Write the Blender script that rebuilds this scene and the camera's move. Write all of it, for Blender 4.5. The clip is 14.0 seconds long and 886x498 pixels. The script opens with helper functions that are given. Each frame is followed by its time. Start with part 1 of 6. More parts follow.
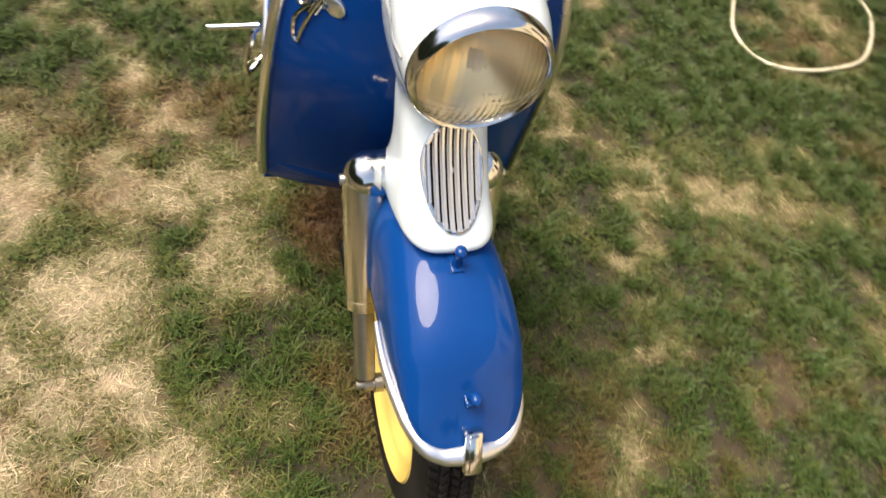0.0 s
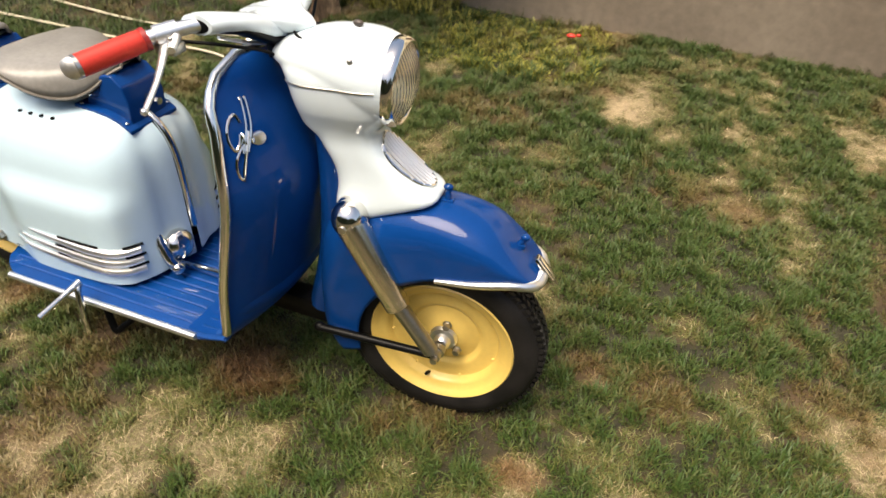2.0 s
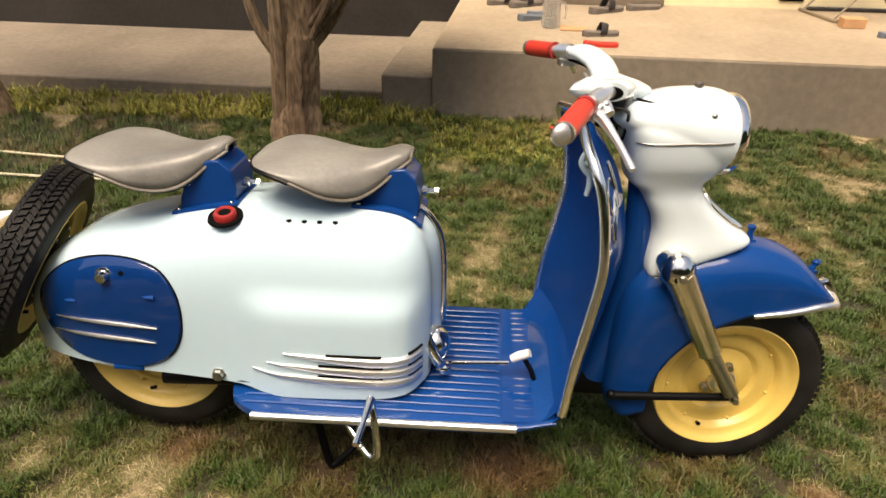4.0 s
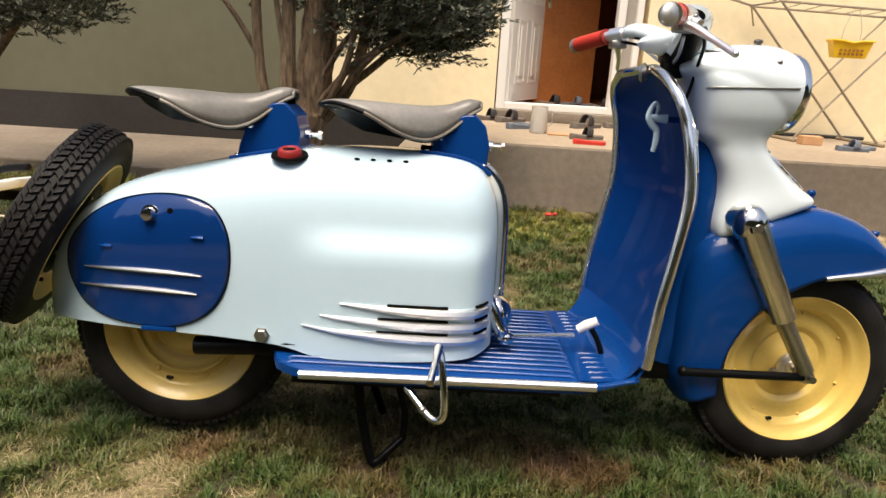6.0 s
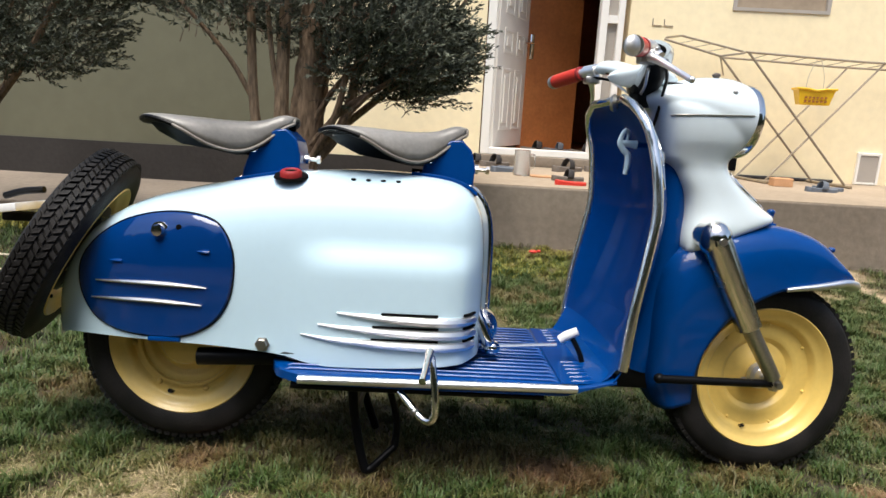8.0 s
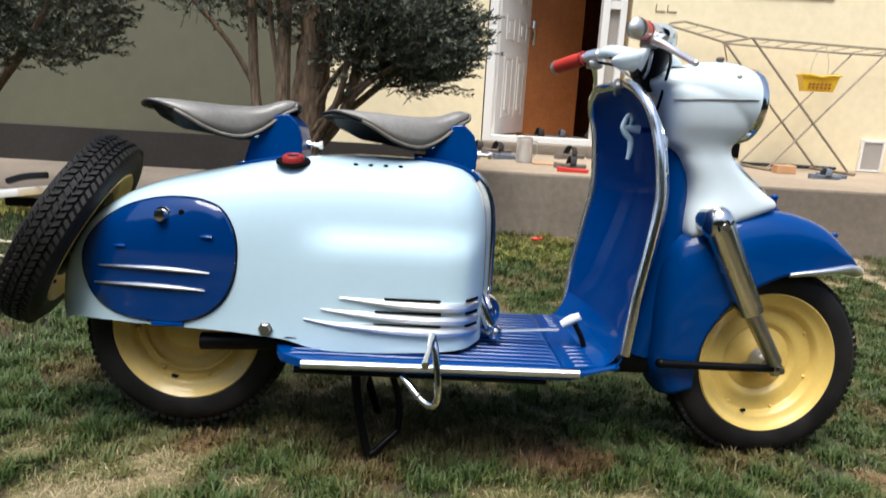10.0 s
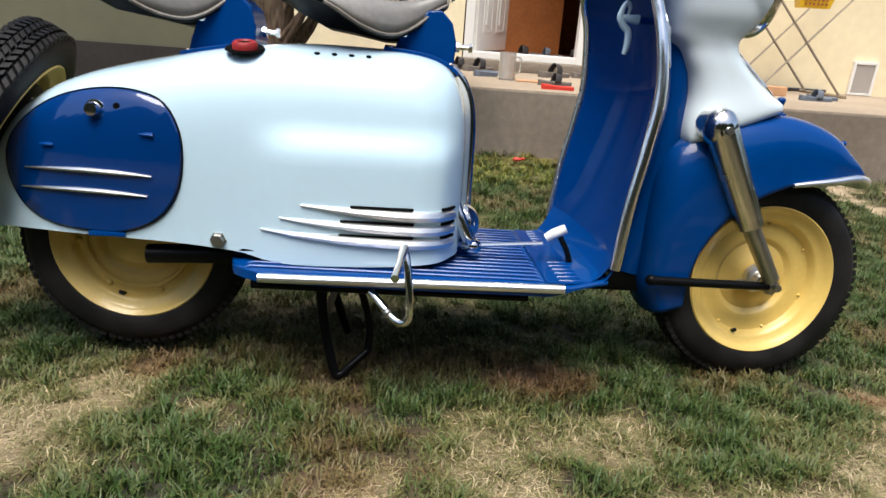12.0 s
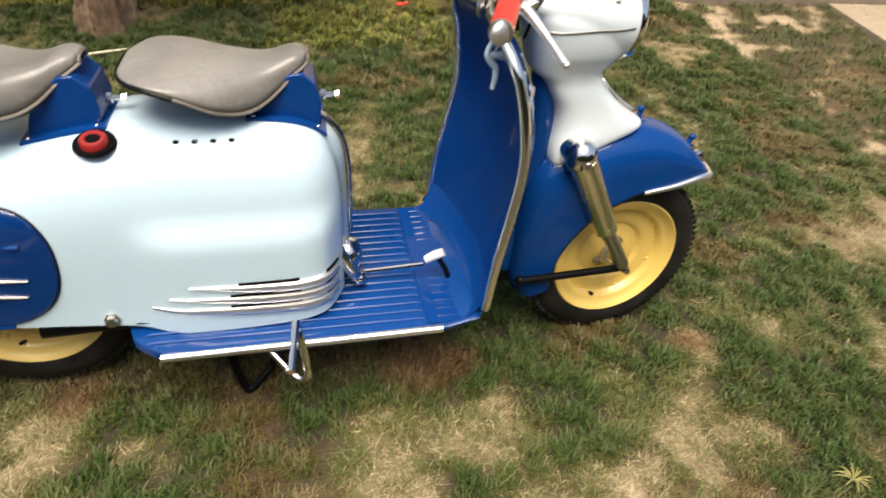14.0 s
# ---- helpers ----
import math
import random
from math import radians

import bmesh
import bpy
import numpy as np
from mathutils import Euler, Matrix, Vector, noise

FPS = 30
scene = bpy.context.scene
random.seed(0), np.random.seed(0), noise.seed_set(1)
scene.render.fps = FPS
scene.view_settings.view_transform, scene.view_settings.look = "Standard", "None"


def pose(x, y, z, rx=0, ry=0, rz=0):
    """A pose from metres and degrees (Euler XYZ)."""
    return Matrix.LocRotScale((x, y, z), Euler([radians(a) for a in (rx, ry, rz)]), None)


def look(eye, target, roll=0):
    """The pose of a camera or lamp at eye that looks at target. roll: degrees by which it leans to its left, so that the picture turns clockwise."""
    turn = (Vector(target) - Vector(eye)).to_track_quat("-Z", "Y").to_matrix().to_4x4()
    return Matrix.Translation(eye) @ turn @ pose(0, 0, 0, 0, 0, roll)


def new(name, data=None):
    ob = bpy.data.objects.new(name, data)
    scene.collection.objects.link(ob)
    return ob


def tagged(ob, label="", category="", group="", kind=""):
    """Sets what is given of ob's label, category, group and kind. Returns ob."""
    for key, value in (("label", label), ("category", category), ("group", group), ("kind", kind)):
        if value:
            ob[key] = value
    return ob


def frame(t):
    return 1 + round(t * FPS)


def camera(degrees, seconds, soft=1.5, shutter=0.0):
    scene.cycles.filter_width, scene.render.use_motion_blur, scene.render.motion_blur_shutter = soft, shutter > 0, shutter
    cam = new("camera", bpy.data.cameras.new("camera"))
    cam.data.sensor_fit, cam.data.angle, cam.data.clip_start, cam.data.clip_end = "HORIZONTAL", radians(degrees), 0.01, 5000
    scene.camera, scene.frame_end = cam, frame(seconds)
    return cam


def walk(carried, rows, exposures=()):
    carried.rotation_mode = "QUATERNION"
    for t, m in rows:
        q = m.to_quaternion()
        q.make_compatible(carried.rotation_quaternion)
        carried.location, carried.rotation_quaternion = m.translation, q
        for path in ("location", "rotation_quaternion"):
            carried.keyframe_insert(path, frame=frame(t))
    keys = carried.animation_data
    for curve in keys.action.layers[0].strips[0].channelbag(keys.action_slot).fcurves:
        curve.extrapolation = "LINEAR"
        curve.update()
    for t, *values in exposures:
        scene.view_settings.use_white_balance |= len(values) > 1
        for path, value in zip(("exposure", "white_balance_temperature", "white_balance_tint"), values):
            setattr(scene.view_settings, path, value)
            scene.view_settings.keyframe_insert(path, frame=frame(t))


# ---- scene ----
from mathutils.bvhtree import BVHTree

cam = camera(68.6, 14.0, shutter=0.25)
PATH = [
    (0, (0.4281, -0.1910, 1.2947), (-0.6406, 0.2735, -0.3317), 19.44),
    (0.5, (0.4378, -0.3922, 1.2981), (-0.3675, 0.4393, -0.3334), 21.09),
    (1, (0.4873, -0.5984, 1.2786), (-0.2396, 0.4720, -0.2462), 10.35),
    (1.5, (0.4810, -0.8068, 1.2844), (-0.2713, 0.4990, -0.0297), 2.14),
    (2, (0.3827, -1.0173, 1.2963), (-0.1904, 0.4813, 0.1030), 1.94),
    (2.5, (0.1053, -1.1501, 1.2827), (-0.2498, 0.4891, 0.1946), -1.41),
    (3, (-0.1171, -1.2628, 1.2668), (-0.2617, 0.4114, 0.1823), 1.02),
    (3.5, (-0.3613, -1.3192, 1.2365), (-0.6355, 0.3780, 0.2152), -1.05),
    (3.7, (-0.4642, -1.3083, 1.2221), (-0.6726, 0.4290, 0.2542), -0.70),
    (5.8, (-0.8056, -1.3903, 0.7879), (-0.7771, 0.5668, 0.3786), 3.18),
    (6, (-0.8029, -1.4039, 0.7490), (-0.8081, 0.5545, 0.3420), 3.15),
    (6.5, (-0.7940, -1.4434, 0.7205), (-0.7858, 0.5357, 0.4344), 3.41),
    (7, (-0.7916, -1.4711, 0.6953), (-0.7390, 0.5039, 0.3834), 3.53),
    (7.5, (-0.8019, -1.4964, 0.6878), (-0.7461, 0.4817, 0.3969), 3.30),
    (7.7, (-0.8056, -1.5064, 0.6913), (-0.7757, 0.4746, 0.4227), 3.02),
    (9.8, (-0.8109, -1.5301, 0.6893), (-0.7647, 0.4568, 0.4654), 3.36),
    (10, (-0.8086, -1.5166, 0.6833), (-0.7819, 0.4632, 0.3956), 2.99),
    (10.5, (-0.8088, -1.4831, 0.6637), (-0.7572, 0.4456, 0.1359), 3.75),
    (11, (-0.8123, -1.4631, 0.6579), (-0.7911, 0.4723, 0.1550), 2.78),
    (11.5, (-0.8061, -1.4436, 0.6472), (-0.7786, 0.5092, 0.2133), 2.30),
    (12, (-0.7914, -1.3910, 0.6158), (-0.6920, 0.5441, 0.1186), 3.76),
    (12.5, (-0.7864, -1.3009, 0.6318), (-0.6955, 0.5924, -0.0075), 3.56),
    (13, (-0.7992, -1.2588, 0.8084), (-0.6978, 0.5098, -0.1199), 5.03),
    (13.5, (-0.8045, -1.2574, 1.0328), (-0.5821, 0.3767, -0.0986), 4.41),
    (14, (-0.7566, -1.2327, 1.2066), (-0.3688, 0.3389, 0.0314), 4.00),
]
# the scooter leans five degrees against the house's plumb line; the path is told in the scooter's frame
LEAN = pose(0, 0, 0, -5, 0, 0)
walk(cam, [(t, LEAN @ look(eye, target, roll)) for t, eye, target, roll in PATH],
     [(0, 1.25, 7250, 12), (1.5, 1.14, 7150, 11), (2.5, 0.95, 7900, 11), (3.7, 0.92, 8100, 12), (5.8, 0.87, 7500, 12), (6.5, 0.88, 6850, 11), (7.7, 0.87, 6450, 9), (9.8, 0.86, 6100, 8), (11, 0.85, 6150, 9), (12.5, 0.86, 6400, 9), (13, 0.87, 6600, 10), (14, 0.94, 7150, 11)])

# ---- sky and sun ----
world = bpy.data.worlds.new("world")
scene.world = world
world.use_nodes = True
wn = world.node_tree
sky = wn.nodes.new("ShaderNodeTexSky")
sky.sky_type, sky.sun_disc = "NISHITA", False
sky.sun_elevation, sky.sun_rotation = radians(70), radians(200)
sky.air_density, sky.dust_density, sky.ozone_density = 1.0, 3.0, 1.0
wn.links.new(sky.outputs[0], wn.nodes["Background"].inputs[0])
wn.nodes["Background"].inputs[1].default_value = 0.112
sun = new("sun", bpy.data.lights.new("sun", "SUN"))
sun.data.energy, sun.data.angle, sun.data.color = 2.7, radians(40), (1.0, 0.945, 0.86)
sun.matrix_world = look((-0.22, -0.62, 1.82), (0, 0, 0))


# ---- materials ----
def material(name, colour, rough=0.5, metal=0.0, vary=0.12, scale=30.0, bump=0.0, coat=0.0, coat_ior=1.5, spec=0.5, other=None, blend=0.5, wear=0.1, stretch=1.0):
    """A surface with fine grain and larger blotches; other: a second colour that shows in blotches."""
    m = bpy.data.materials.new(name)
    m.use_nodes = True
    nt = m.node_tree
    p = nt.nodes["Principled BSDF"]
    co = nt.nodes.new("ShaderNodeTexCoord")
    fine, broad = nt.nodes.new("ShaderNodeTexNoise"), nt.nodes.new("ShaderNodeTexNoise")
    fine.inputs["Scale"].default_value, fine.inputs["Detail"].default_value = scale * 6, 6
    broad.inputs["Scale"].default_value, broad.inputs["Detail"].default_value = scale * 0.3, 4
    along = nt.nodes.new("ShaderNodeMapping")
    along.inputs["Scale"].default_value = (1, 1, stretch)
    nt.links.new(co.outputs["Object"], along.inputs["Vector"])
    for n in (fine, broad):
        nt.links.new(along.outputs[0], n.inputs["Vector"])
    ramp = nt.nodes.new("ShaderNodeMapRange")
    ramp.inputs[1].default_value, ramp.inputs[2].default_value = blend - 0.12, blend + 0.12
    nt.links.new(broad.outputs[0], ramp.inputs[0])
    mix = nt.nodes.new("ShaderNodeMix")
    mix.data_type = "RGBA"
    second = other or tuple(c * (1 - vary) for c in colour)
    mix.inputs[6].default_value, mix.inputs[7].default_value = (*colour, 1), (*second, 1)
    nt.links.new(ramp.outputs[0], mix.inputs[0])
    hsv = nt.nodes.new("ShaderNodeHueSaturation")
    val = nt.nodes.new("ShaderNodeMapRange")
    val.inputs[1].default_value, val.inputs[2].default_value = 0.25, 0.75
    val.inputs[3].default_value, val.inputs[4].default_value = 1 - vary, 1 + vary
    nt.links.new(fine.outputs[0], val.inputs[0])
    nt.links.new(val.outputs[0], hsv.inputs["Value"])
    nt.links.new(mix.outputs[2], hsv.inputs["Color"])
    nt.links.new(hsv.outputs[0], p.inputs["Base Color"])
    rr = nt.nodes.new("ShaderNodeMapRange")
    rr.inputs[1].default_value, rr.inputs[2].default_value = 0.3, 0.7
    rr.inputs[3].default_value, rr.inputs[4].default_value = max(0.02, rough * (1 - wear)), min(1, rough * (1 + wear))
    nt.links.new(broad.outputs[0], rr.inputs[0])
    nt.links.new(rr.outputs[0], p.inputs["Roughness"])
    p.inputs["Metallic"].default_value, p.inputs["Specular IOR Level"].default_value = metal, spec
    p.inputs["Coat Weight"].default_value = coat
    p.inputs["Coat Roughness"].default_value, p.inputs["Coat IOR"].default_value = 0.04, coat_ior
    if bump:
        b = nt.nodes.new("ShaderNodeBump")
        b.inputs["Strength"].default_value, b.inputs["Distance"].default_value = min(1, bump), 0.004
        nt.links.new(fine.outputs[0], b.inputs["Height"])
        nt.links.new(b.outputs[0], p.inputs["Normal"])
    return m


# same blue, darker under a stronger coat to bring out the sky reflection
PANELBLUE = material("strong_coat_blue_paint", (0.0001, 0.029, 0.145), 0.5, vary=0.04, scale=8, coat=1.0, coat_ior=1.6, spec=0.04, wear=0.2)
SKYBLUE = material("pale_blue_paint", (0.54, 0.71, 0.80), 0.2, vary=0.012, scale=8, coat=0.8, spec=0.6, wear=0.15)
PALE = material("milky_blue_paint", (0.70, 0.79, 0.825), 0.2, vary=0.012, scale=8, coat=0.8, spec=0.6, wear=0.15)
BLUE = material("deep_blue_paint", (0.0001, 0.041, 0.19), 0.5, vary=0.04, scale=8, coat=0.6, coat_ior=1.45, spec=0.04, wear=0.2)
YELLOW = material("yellow_wheel_paint", (0.80, 0.56, 0.15), 0.35, vary=0.04, scale=14, coat=0.3)
CHROME = material("chrome", (0.78, 0.76, 0.72), 0.12, metal=1, vary=0.03, scale=20, wear=0.5)
ALLOY = material("polished_alloy", (0.93, 0.925, 0.91), 0.36, metal=1, vary=0.03, scale=20)
GOLD = material("warm_reflector", (1.0, 0.87, 0.60), 0.28, metal=1, vary=0.04, scale=20)
TRIM = material("polished_trim", (0.92, 0.90, 0.85), 0.22, metal=1, vary=0.04, scale=20, wear=0.4)
BRASSY = material("warm_chrome", (0.88, 0.82, 0.68), 0.2, metal=1, vary=0.05, scale=20, wear=0.5)
DULL = material("dull_bare_alloy", (0.74, 0.72, 0.68), 0.5, metal=1, vary=0.1, scale=30)
STEEL = material("dull_steel", (0.52, 0.50, 0.46), 0.35, metal=1, vary=0.1, scale=30)
BLACK = material("black_paint", (0.004, 0.004, 0.0042), 0.4, vary=0.2, scale=20, spec=0.14)
# near-black fill that paints in the shade of slots, holes and recesses
DARK = material("dark_hollow", (0.003, 0.003, 0.003), 0.9, vary=0.2, spec=0.1)
RUBBER = material("tyre_rubber", (0.009, 0.0085, 0.008), 0.55, vary=0.2, scale=40, bump=0.2, spec=0.22, other=(0.019, 0.017, 0.016))
SEATEDGE = material("worn_seat_edge", (0.25, 0.225, 0.19), 0.5, vary=0.25, scale=40, other=(0.15, 0.13, 0.105))
CAPRED = material("faded_red_plastic", (0.33, 0.022, 0.02), 0.45, vary=0.15, scale=30)
RED = material("red_rubber", (0.60, 0.035, 0.02), 0.5, vary=0.08, scale=30)
SEAT = material("grey_rubber_seat", (0.155, 0.146, 0.130), 0.34, vary=0.12, scale=16, bump=0.1, other=(0.255, 0.242, 0.218))
WHITE = material("white_plastic", (0.78, 0.78, 0.76), 0.4, vary=0.03)
# olive darkened to hold the tree shade that falls on this wall
SHADED_WALL = material("shaded_olive_render", (0.155, 0.149, 0.093), 0.9, vary=0.05, scale=1.5, bump=0.4, other=(0.132, 0.127, 0.08))
HALL = material("dim_hall_paint", (0.40, 0.15, 0.05), 0.6, vary=0.15, scale=3)
WALL = material("cream_render", (0.93, 0.80, 0.52), 0.9, vary=0.05, scale=2.5, bump=0.5, other=(0.87, 0.745, 0.485))
PLINTH = material("grey_plinth", (0.034, 0.029, 0.025), 0.9, vary=0.15, scale=5, bump=0.6)
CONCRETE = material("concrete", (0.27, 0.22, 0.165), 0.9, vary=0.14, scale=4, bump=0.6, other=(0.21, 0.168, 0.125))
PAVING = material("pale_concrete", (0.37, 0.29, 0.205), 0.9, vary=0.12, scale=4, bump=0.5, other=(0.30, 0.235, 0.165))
# concrete darkened to carry the shade on the path by the house
SHADED_PATH = material("shaded_path_concrete", (0.235, 0.19, 0.145), 0.9, vary=0.16, scale=4, bump=0.6, other=(0.17, 0.137, 0.104))
UPVC = material("white_door_plastic", (0.88, 0.85, 0.78), 0.35, vary=0.02)
WOOD = material("brown_door_wood", (0.46, 0.17, 0.05), 0.4, vary=0.15, scale=6, other=(0.36, 0.125, 0.035))
GREY = material("grey_metal_box", (0.42, 0.38, 0.33), 0.5, vary=0.06)
BARK = material("grey_brown_bark", (0.30, 0.205, 0.125), 0.95, vary=0.6, scale=12, bump=1.0, other=(0.12, 0.075, 0.045), stretch=0.2)
STRAW = material("beige_hose", (0.62, 0.55, 0.40), 0.6, vary=0.08)
BASKET = material("yellow_plastic", (0.85, 0.52, 0.02), 0.4, vary=0.04)
KNOB = material("dark_knob", (0.07, 0.055, 0.045), 0.5, vary=0.1, scale=20)
INSOLE = material("worn_insole", (0.17, 0.14, 0.115), 0.8, vary=0.2, scale=20)
SHOE = material("dark_slipper", (0.03, 0.026, 0.025), 0.7, vary=0.2)
BLUESHOE = material("blue_slipper", (0.13, 0.15, 0.18), 0.7, vary=0.15)
BRICK = material("orange_brick", (0.58, 0.32, 0.16), 0.9, vary=0.15, bump=0.5)
# lighter blue paints in the sky reflection along the rib tops
RIBTOP = material("reflection_lightened_rib", (0.002, 0.060, 0.27), 0.45, vary=0.1, scale=20, coat=0.25, coat_ior=1.42, wear=0.4)
# yellow-green brightened to hold the sunlight near the house
WEED = material("weed_leaves", (0.22, 0.225, 0.025), 0.6, vary=0.3, scale=9, other=(0.31, 0.28, 0.05))
PALEWEED = material("pale_weed_leaves", (0.36, 0.34, 0.12), 0.6, vary=0.2, scale=20)
# same blue with a weaker coat, to cut the reflected haze
SATIN_BLUE = material("weak_coat_blue_paint", (0.0001, 0.041, 0.20), 0.5, vary=0.05, scale=8, coat=0.45, coat_ior=1.42, spec=0.03, wear=0.3)
RIBBED = material("worn_blue_floor_paint", (0.0002, 0.044, 0.20), 0.4, vary=0.12, scale=20, coat=0.6, coat_ior=1.42, spec=0.1, wear=0.4)


def glass_material(name, colour, rough=0.03, through_it=1.0):
    m = material(name, colour, rough, vary=0.02)
    p = m.node_tree.nodes["Principled BSDF"]
    p.inputs["Transmission Weight"].default_value = through_it
    p.inputs["IOR"].default_value = 1.45
    return m


def ribbed_lens(name, colour):
    """Pressed headlamp glass with upright flutes."""
    m = glass_material(name, colour, 0.05, 0.95)
    nt = m.node_tree
    co, wave, b = [nt.nodes.new(k) for k in ("ShaderNodeTexCoord", "ShaderNodeTexWave", "ShaderNodeBump")]
    wave.bands_direction = "Y"
    wave.inputs["Scale"].default_value, wave.inputs["Distortion"].default_value = 42, 0.3
    b.inputs["Strength"].default_value, b.inputs["Distance"].default_value = 0.3, 0.002
    nt.links.new(co.outputs["Object"], wave.inputs["Vector"])
    nt.links.new(wave.outputs[1], b.inputs["Height"])
    nt.links.new(b.outputs[0], nt.nodes["Principled BSDF"].inputs["Normal"])
    return m


GLASS = glass_material("clouded_glass", (0.94, 0.94, 0.92), 0.16, 0.92)


def dry_material(name, green, pale, straw, brown, rough, bump):
    """Grass or soil whose colour follows the lawn's dryness, kept at each vertex."""
    m = material(name, green, rough, vary=0.2, scale=9, bump=bump)
    nt = m.node_tree
    p = nt.nodes["Principled BSDF"]
    at = nt.nodes.new("ShaderNodeAttribute")
    at.attribute_name = "dry"
    ramp = nt.nodes.new("ShaderNodeValToRGB")
    ramp.color_ramp.elements[0].color, ramp.color_ramp.elements[1].color = (*green, 1), (*straw, 1)
    e = ramp.color_ramp.elements.new(0.5)
    e.color = (*pale, 1)
    nt.links.new(at.outputs["Fac"], ramp.inputs[0])
    hsv = [n for n in nt.nodes if n.bl_idname == "ShaderNodeHueSaturation"][0]
    br = nt.nodes.new("ShaderNodeAttribute")
    br.attribute_name = "brown"
    tan = nt.nodes.new("ShaderNodeMix")
    tan.data_type = "RGBA"
    tan.inputs[7].default_value = (*brown, 1)
    nt.links.new(br.outputs["Fac"], tan.inputs[0])
    nt.links.new(ramp.outputs[0], tan.inputs[6])
    nt.links.new(tan.outputs[2], hsv.inputs["Color"])
    return m


SOIL = dry_material("lawn_soil", (0.022, 0.020, 0.009), (0.085, 0.060, 0.026), (0.40, 0.305, 0.195), (0.105, 0.056, 0.026), 0.95, 0.9)
BLADE = dry_material("grass_blades", (0.040, 0.082, 0.011), (0.125, 0.125, 0.030), (0.56, 0.435, 0.27), (0.19, 0.098, 0.040), 0.6, 0)


# ---- mesh helpers ----
def part(name, bm, mat, parent=None, label="", m=None, smooth=True, sharp=40, thick=0.0, bevel=0.0):
    """Links a bmesh as one mesh object under a thing."""
    if m is not None:
        bmesh.ops.transform(bm, matrix=m, verts=bm.verts)
    bmesh.ops.recalc_face_normals(bm, faces=bm.faces)
    me = bpy.data.meshes.new(name)
    bm.to_mesh(me)
    bm.free()
    me.materials.append(mat)
    if smooth:
        me.polygons.foreach_set("use_smooth", [True] * len(me.polygons))
        me.set_sharp_from_angle(angle=radians(sharp))
    ob = new(name, me)
    if parent is not None:
        ob.parent = parent
    if thick:
        mod = ob.modifiers.new("thickness", "SOLIDIFY")
        mod.thickness, mod.offset = thick, -1
    if bevel:
        mod = ob.modifiers.new("edge", "BEVEL")
        mod.width, mod.segments, mod.limit_method = bevel, 2, "ANGLE"
    if label:
        tagged(ob, label)
    return ob


def thing(name, label, category, m=None, group="", kind=""):
    ob = new(name)
    ob.matrix_world = m or Matrix()
    return tagged(ob, label, category, group, kind)


def loft(rings, closed=True, caps=(False, False)):
    bm = bmesh.new()
    rows = [[bm.verts.new(p) for p in r] for r in rings]
    n = len(rows[0])
    for a, b in zip(rows, rows[1:]):
        for i in range(n if closed else n - 1):
            j = (i + 1) % n
            bm.faces.new((a[i], a[j], b[j], b[i]))
    for flag, r in zip(caps, (rows[0], rows[-1])):
        if flag:
            bm.faces.new(r)
    bmesh.ops.remove_doubles(bm, verts=bm.verts, dist=1e-5)
    return bm


def lathe(profile, seg=48, m=None, closed=False):
    """Turns (radius, along y) about the y axis."""
    rings = [[(r * math.cos(2 * math.pi * i / seg), y, r * math.sin(2 * math.pi * i / seg)) for i in range(seg)] for r, y in profile]
    bm = loft(rings + (rings[:1] if closed else []))
    if m is not None:
        bmesh.ops.transform(bm, matrix=m, verts=bm.verts)
    return bm


def lerp(x, table):
    """Smooth look-up in a table of (x, value) rows."""
    xs, ys = [r[0] for r in table], [r[1] for r in table]
    if x <= xs[0]:
        return ys[0]
    for i in range(len(xs) - 1):
        if x <= xs[i + 1]:
            t = (x - xs[i]) / (xs[i + 1] - xs[i])
            d = lambda k: (ys[min(k + 1, len(ys) - 1)] - ys[max(k - 1, 0)]) / (xs[min(k + 1, len(xs) - 1)] - xs[max(k - 1, 0)])
            h = xs[i + 1] - xs[i]
            a, b = d(i) * h, d(i + 1) * h
            return (2 * t**3 - 3 * t**2 + 1) * ys[i] + (t**3 - 2 * t**2 + t) * a + (3 * t**2 - 2 * t**3) * ys[i + 1] + (t**3 - t**2) * b
    return ys[-1]


def spline(points, steps=8, closed=False):
    """Catmull-Rom through the points."""
    p = [Vector(q) for q in points]
    n = len(p)
    out = []
    for i in range(n if closed else n - 1):
        if closed:
            a, b, c, d = p[i - 1], p[i], p[(i + 1) % n], p[(i + 2) % n]
        else:
            b, c = p[i], p[i + 1]
            a, d = (p[i - 1] if i else b * 2 - c), (p[i + 2] if i + 2 < n else c * 2 - b)
        for k in range(steps):
            t = k / steps
            out.append(0.5 * (2 * b + (c - a) * t + (2 * a - 5 * b + 4 * c - d) * t**2 + (3 * b - a - 3 * c + d) * t**3))
    if not closed:
        out.append(p[-1])
    return out


def tube(points, radius, seg=10, steps=6, flat=1.0, smooth=True):
    """A round bar along a spline; radius: one number or a list along the way."""
    pts = spline(points, steps) if smooth and len(points) > 2 else [Vector(p) for p in points]
    n = len(pts)
    rad = [radius] * n if not isinstance(radius, (list, tuple)) else [float(np.interp(i / (n - 1), np.linspace(0, 1, len(radius)), radius)) for i in range(n)]
    rings = []
    side = None
    for i, p in enumerate(pts):
        d = (pts[min(i + 1, n - 1)] - pts[max(i - 1, 0)]).normalized()
        if side is None:
            side = d.orthogonal().normalized()
        side = (side - d * side.dot(d)).normalized()
        up = d.cross(side)
        rings.append([p + (side * math.cos(a) + up * math.sin(a) * flat) * rad[i] for a in (2 * math.pi * k / seg for k in range(seg))])
    return loft(rings, caps=(True, True))


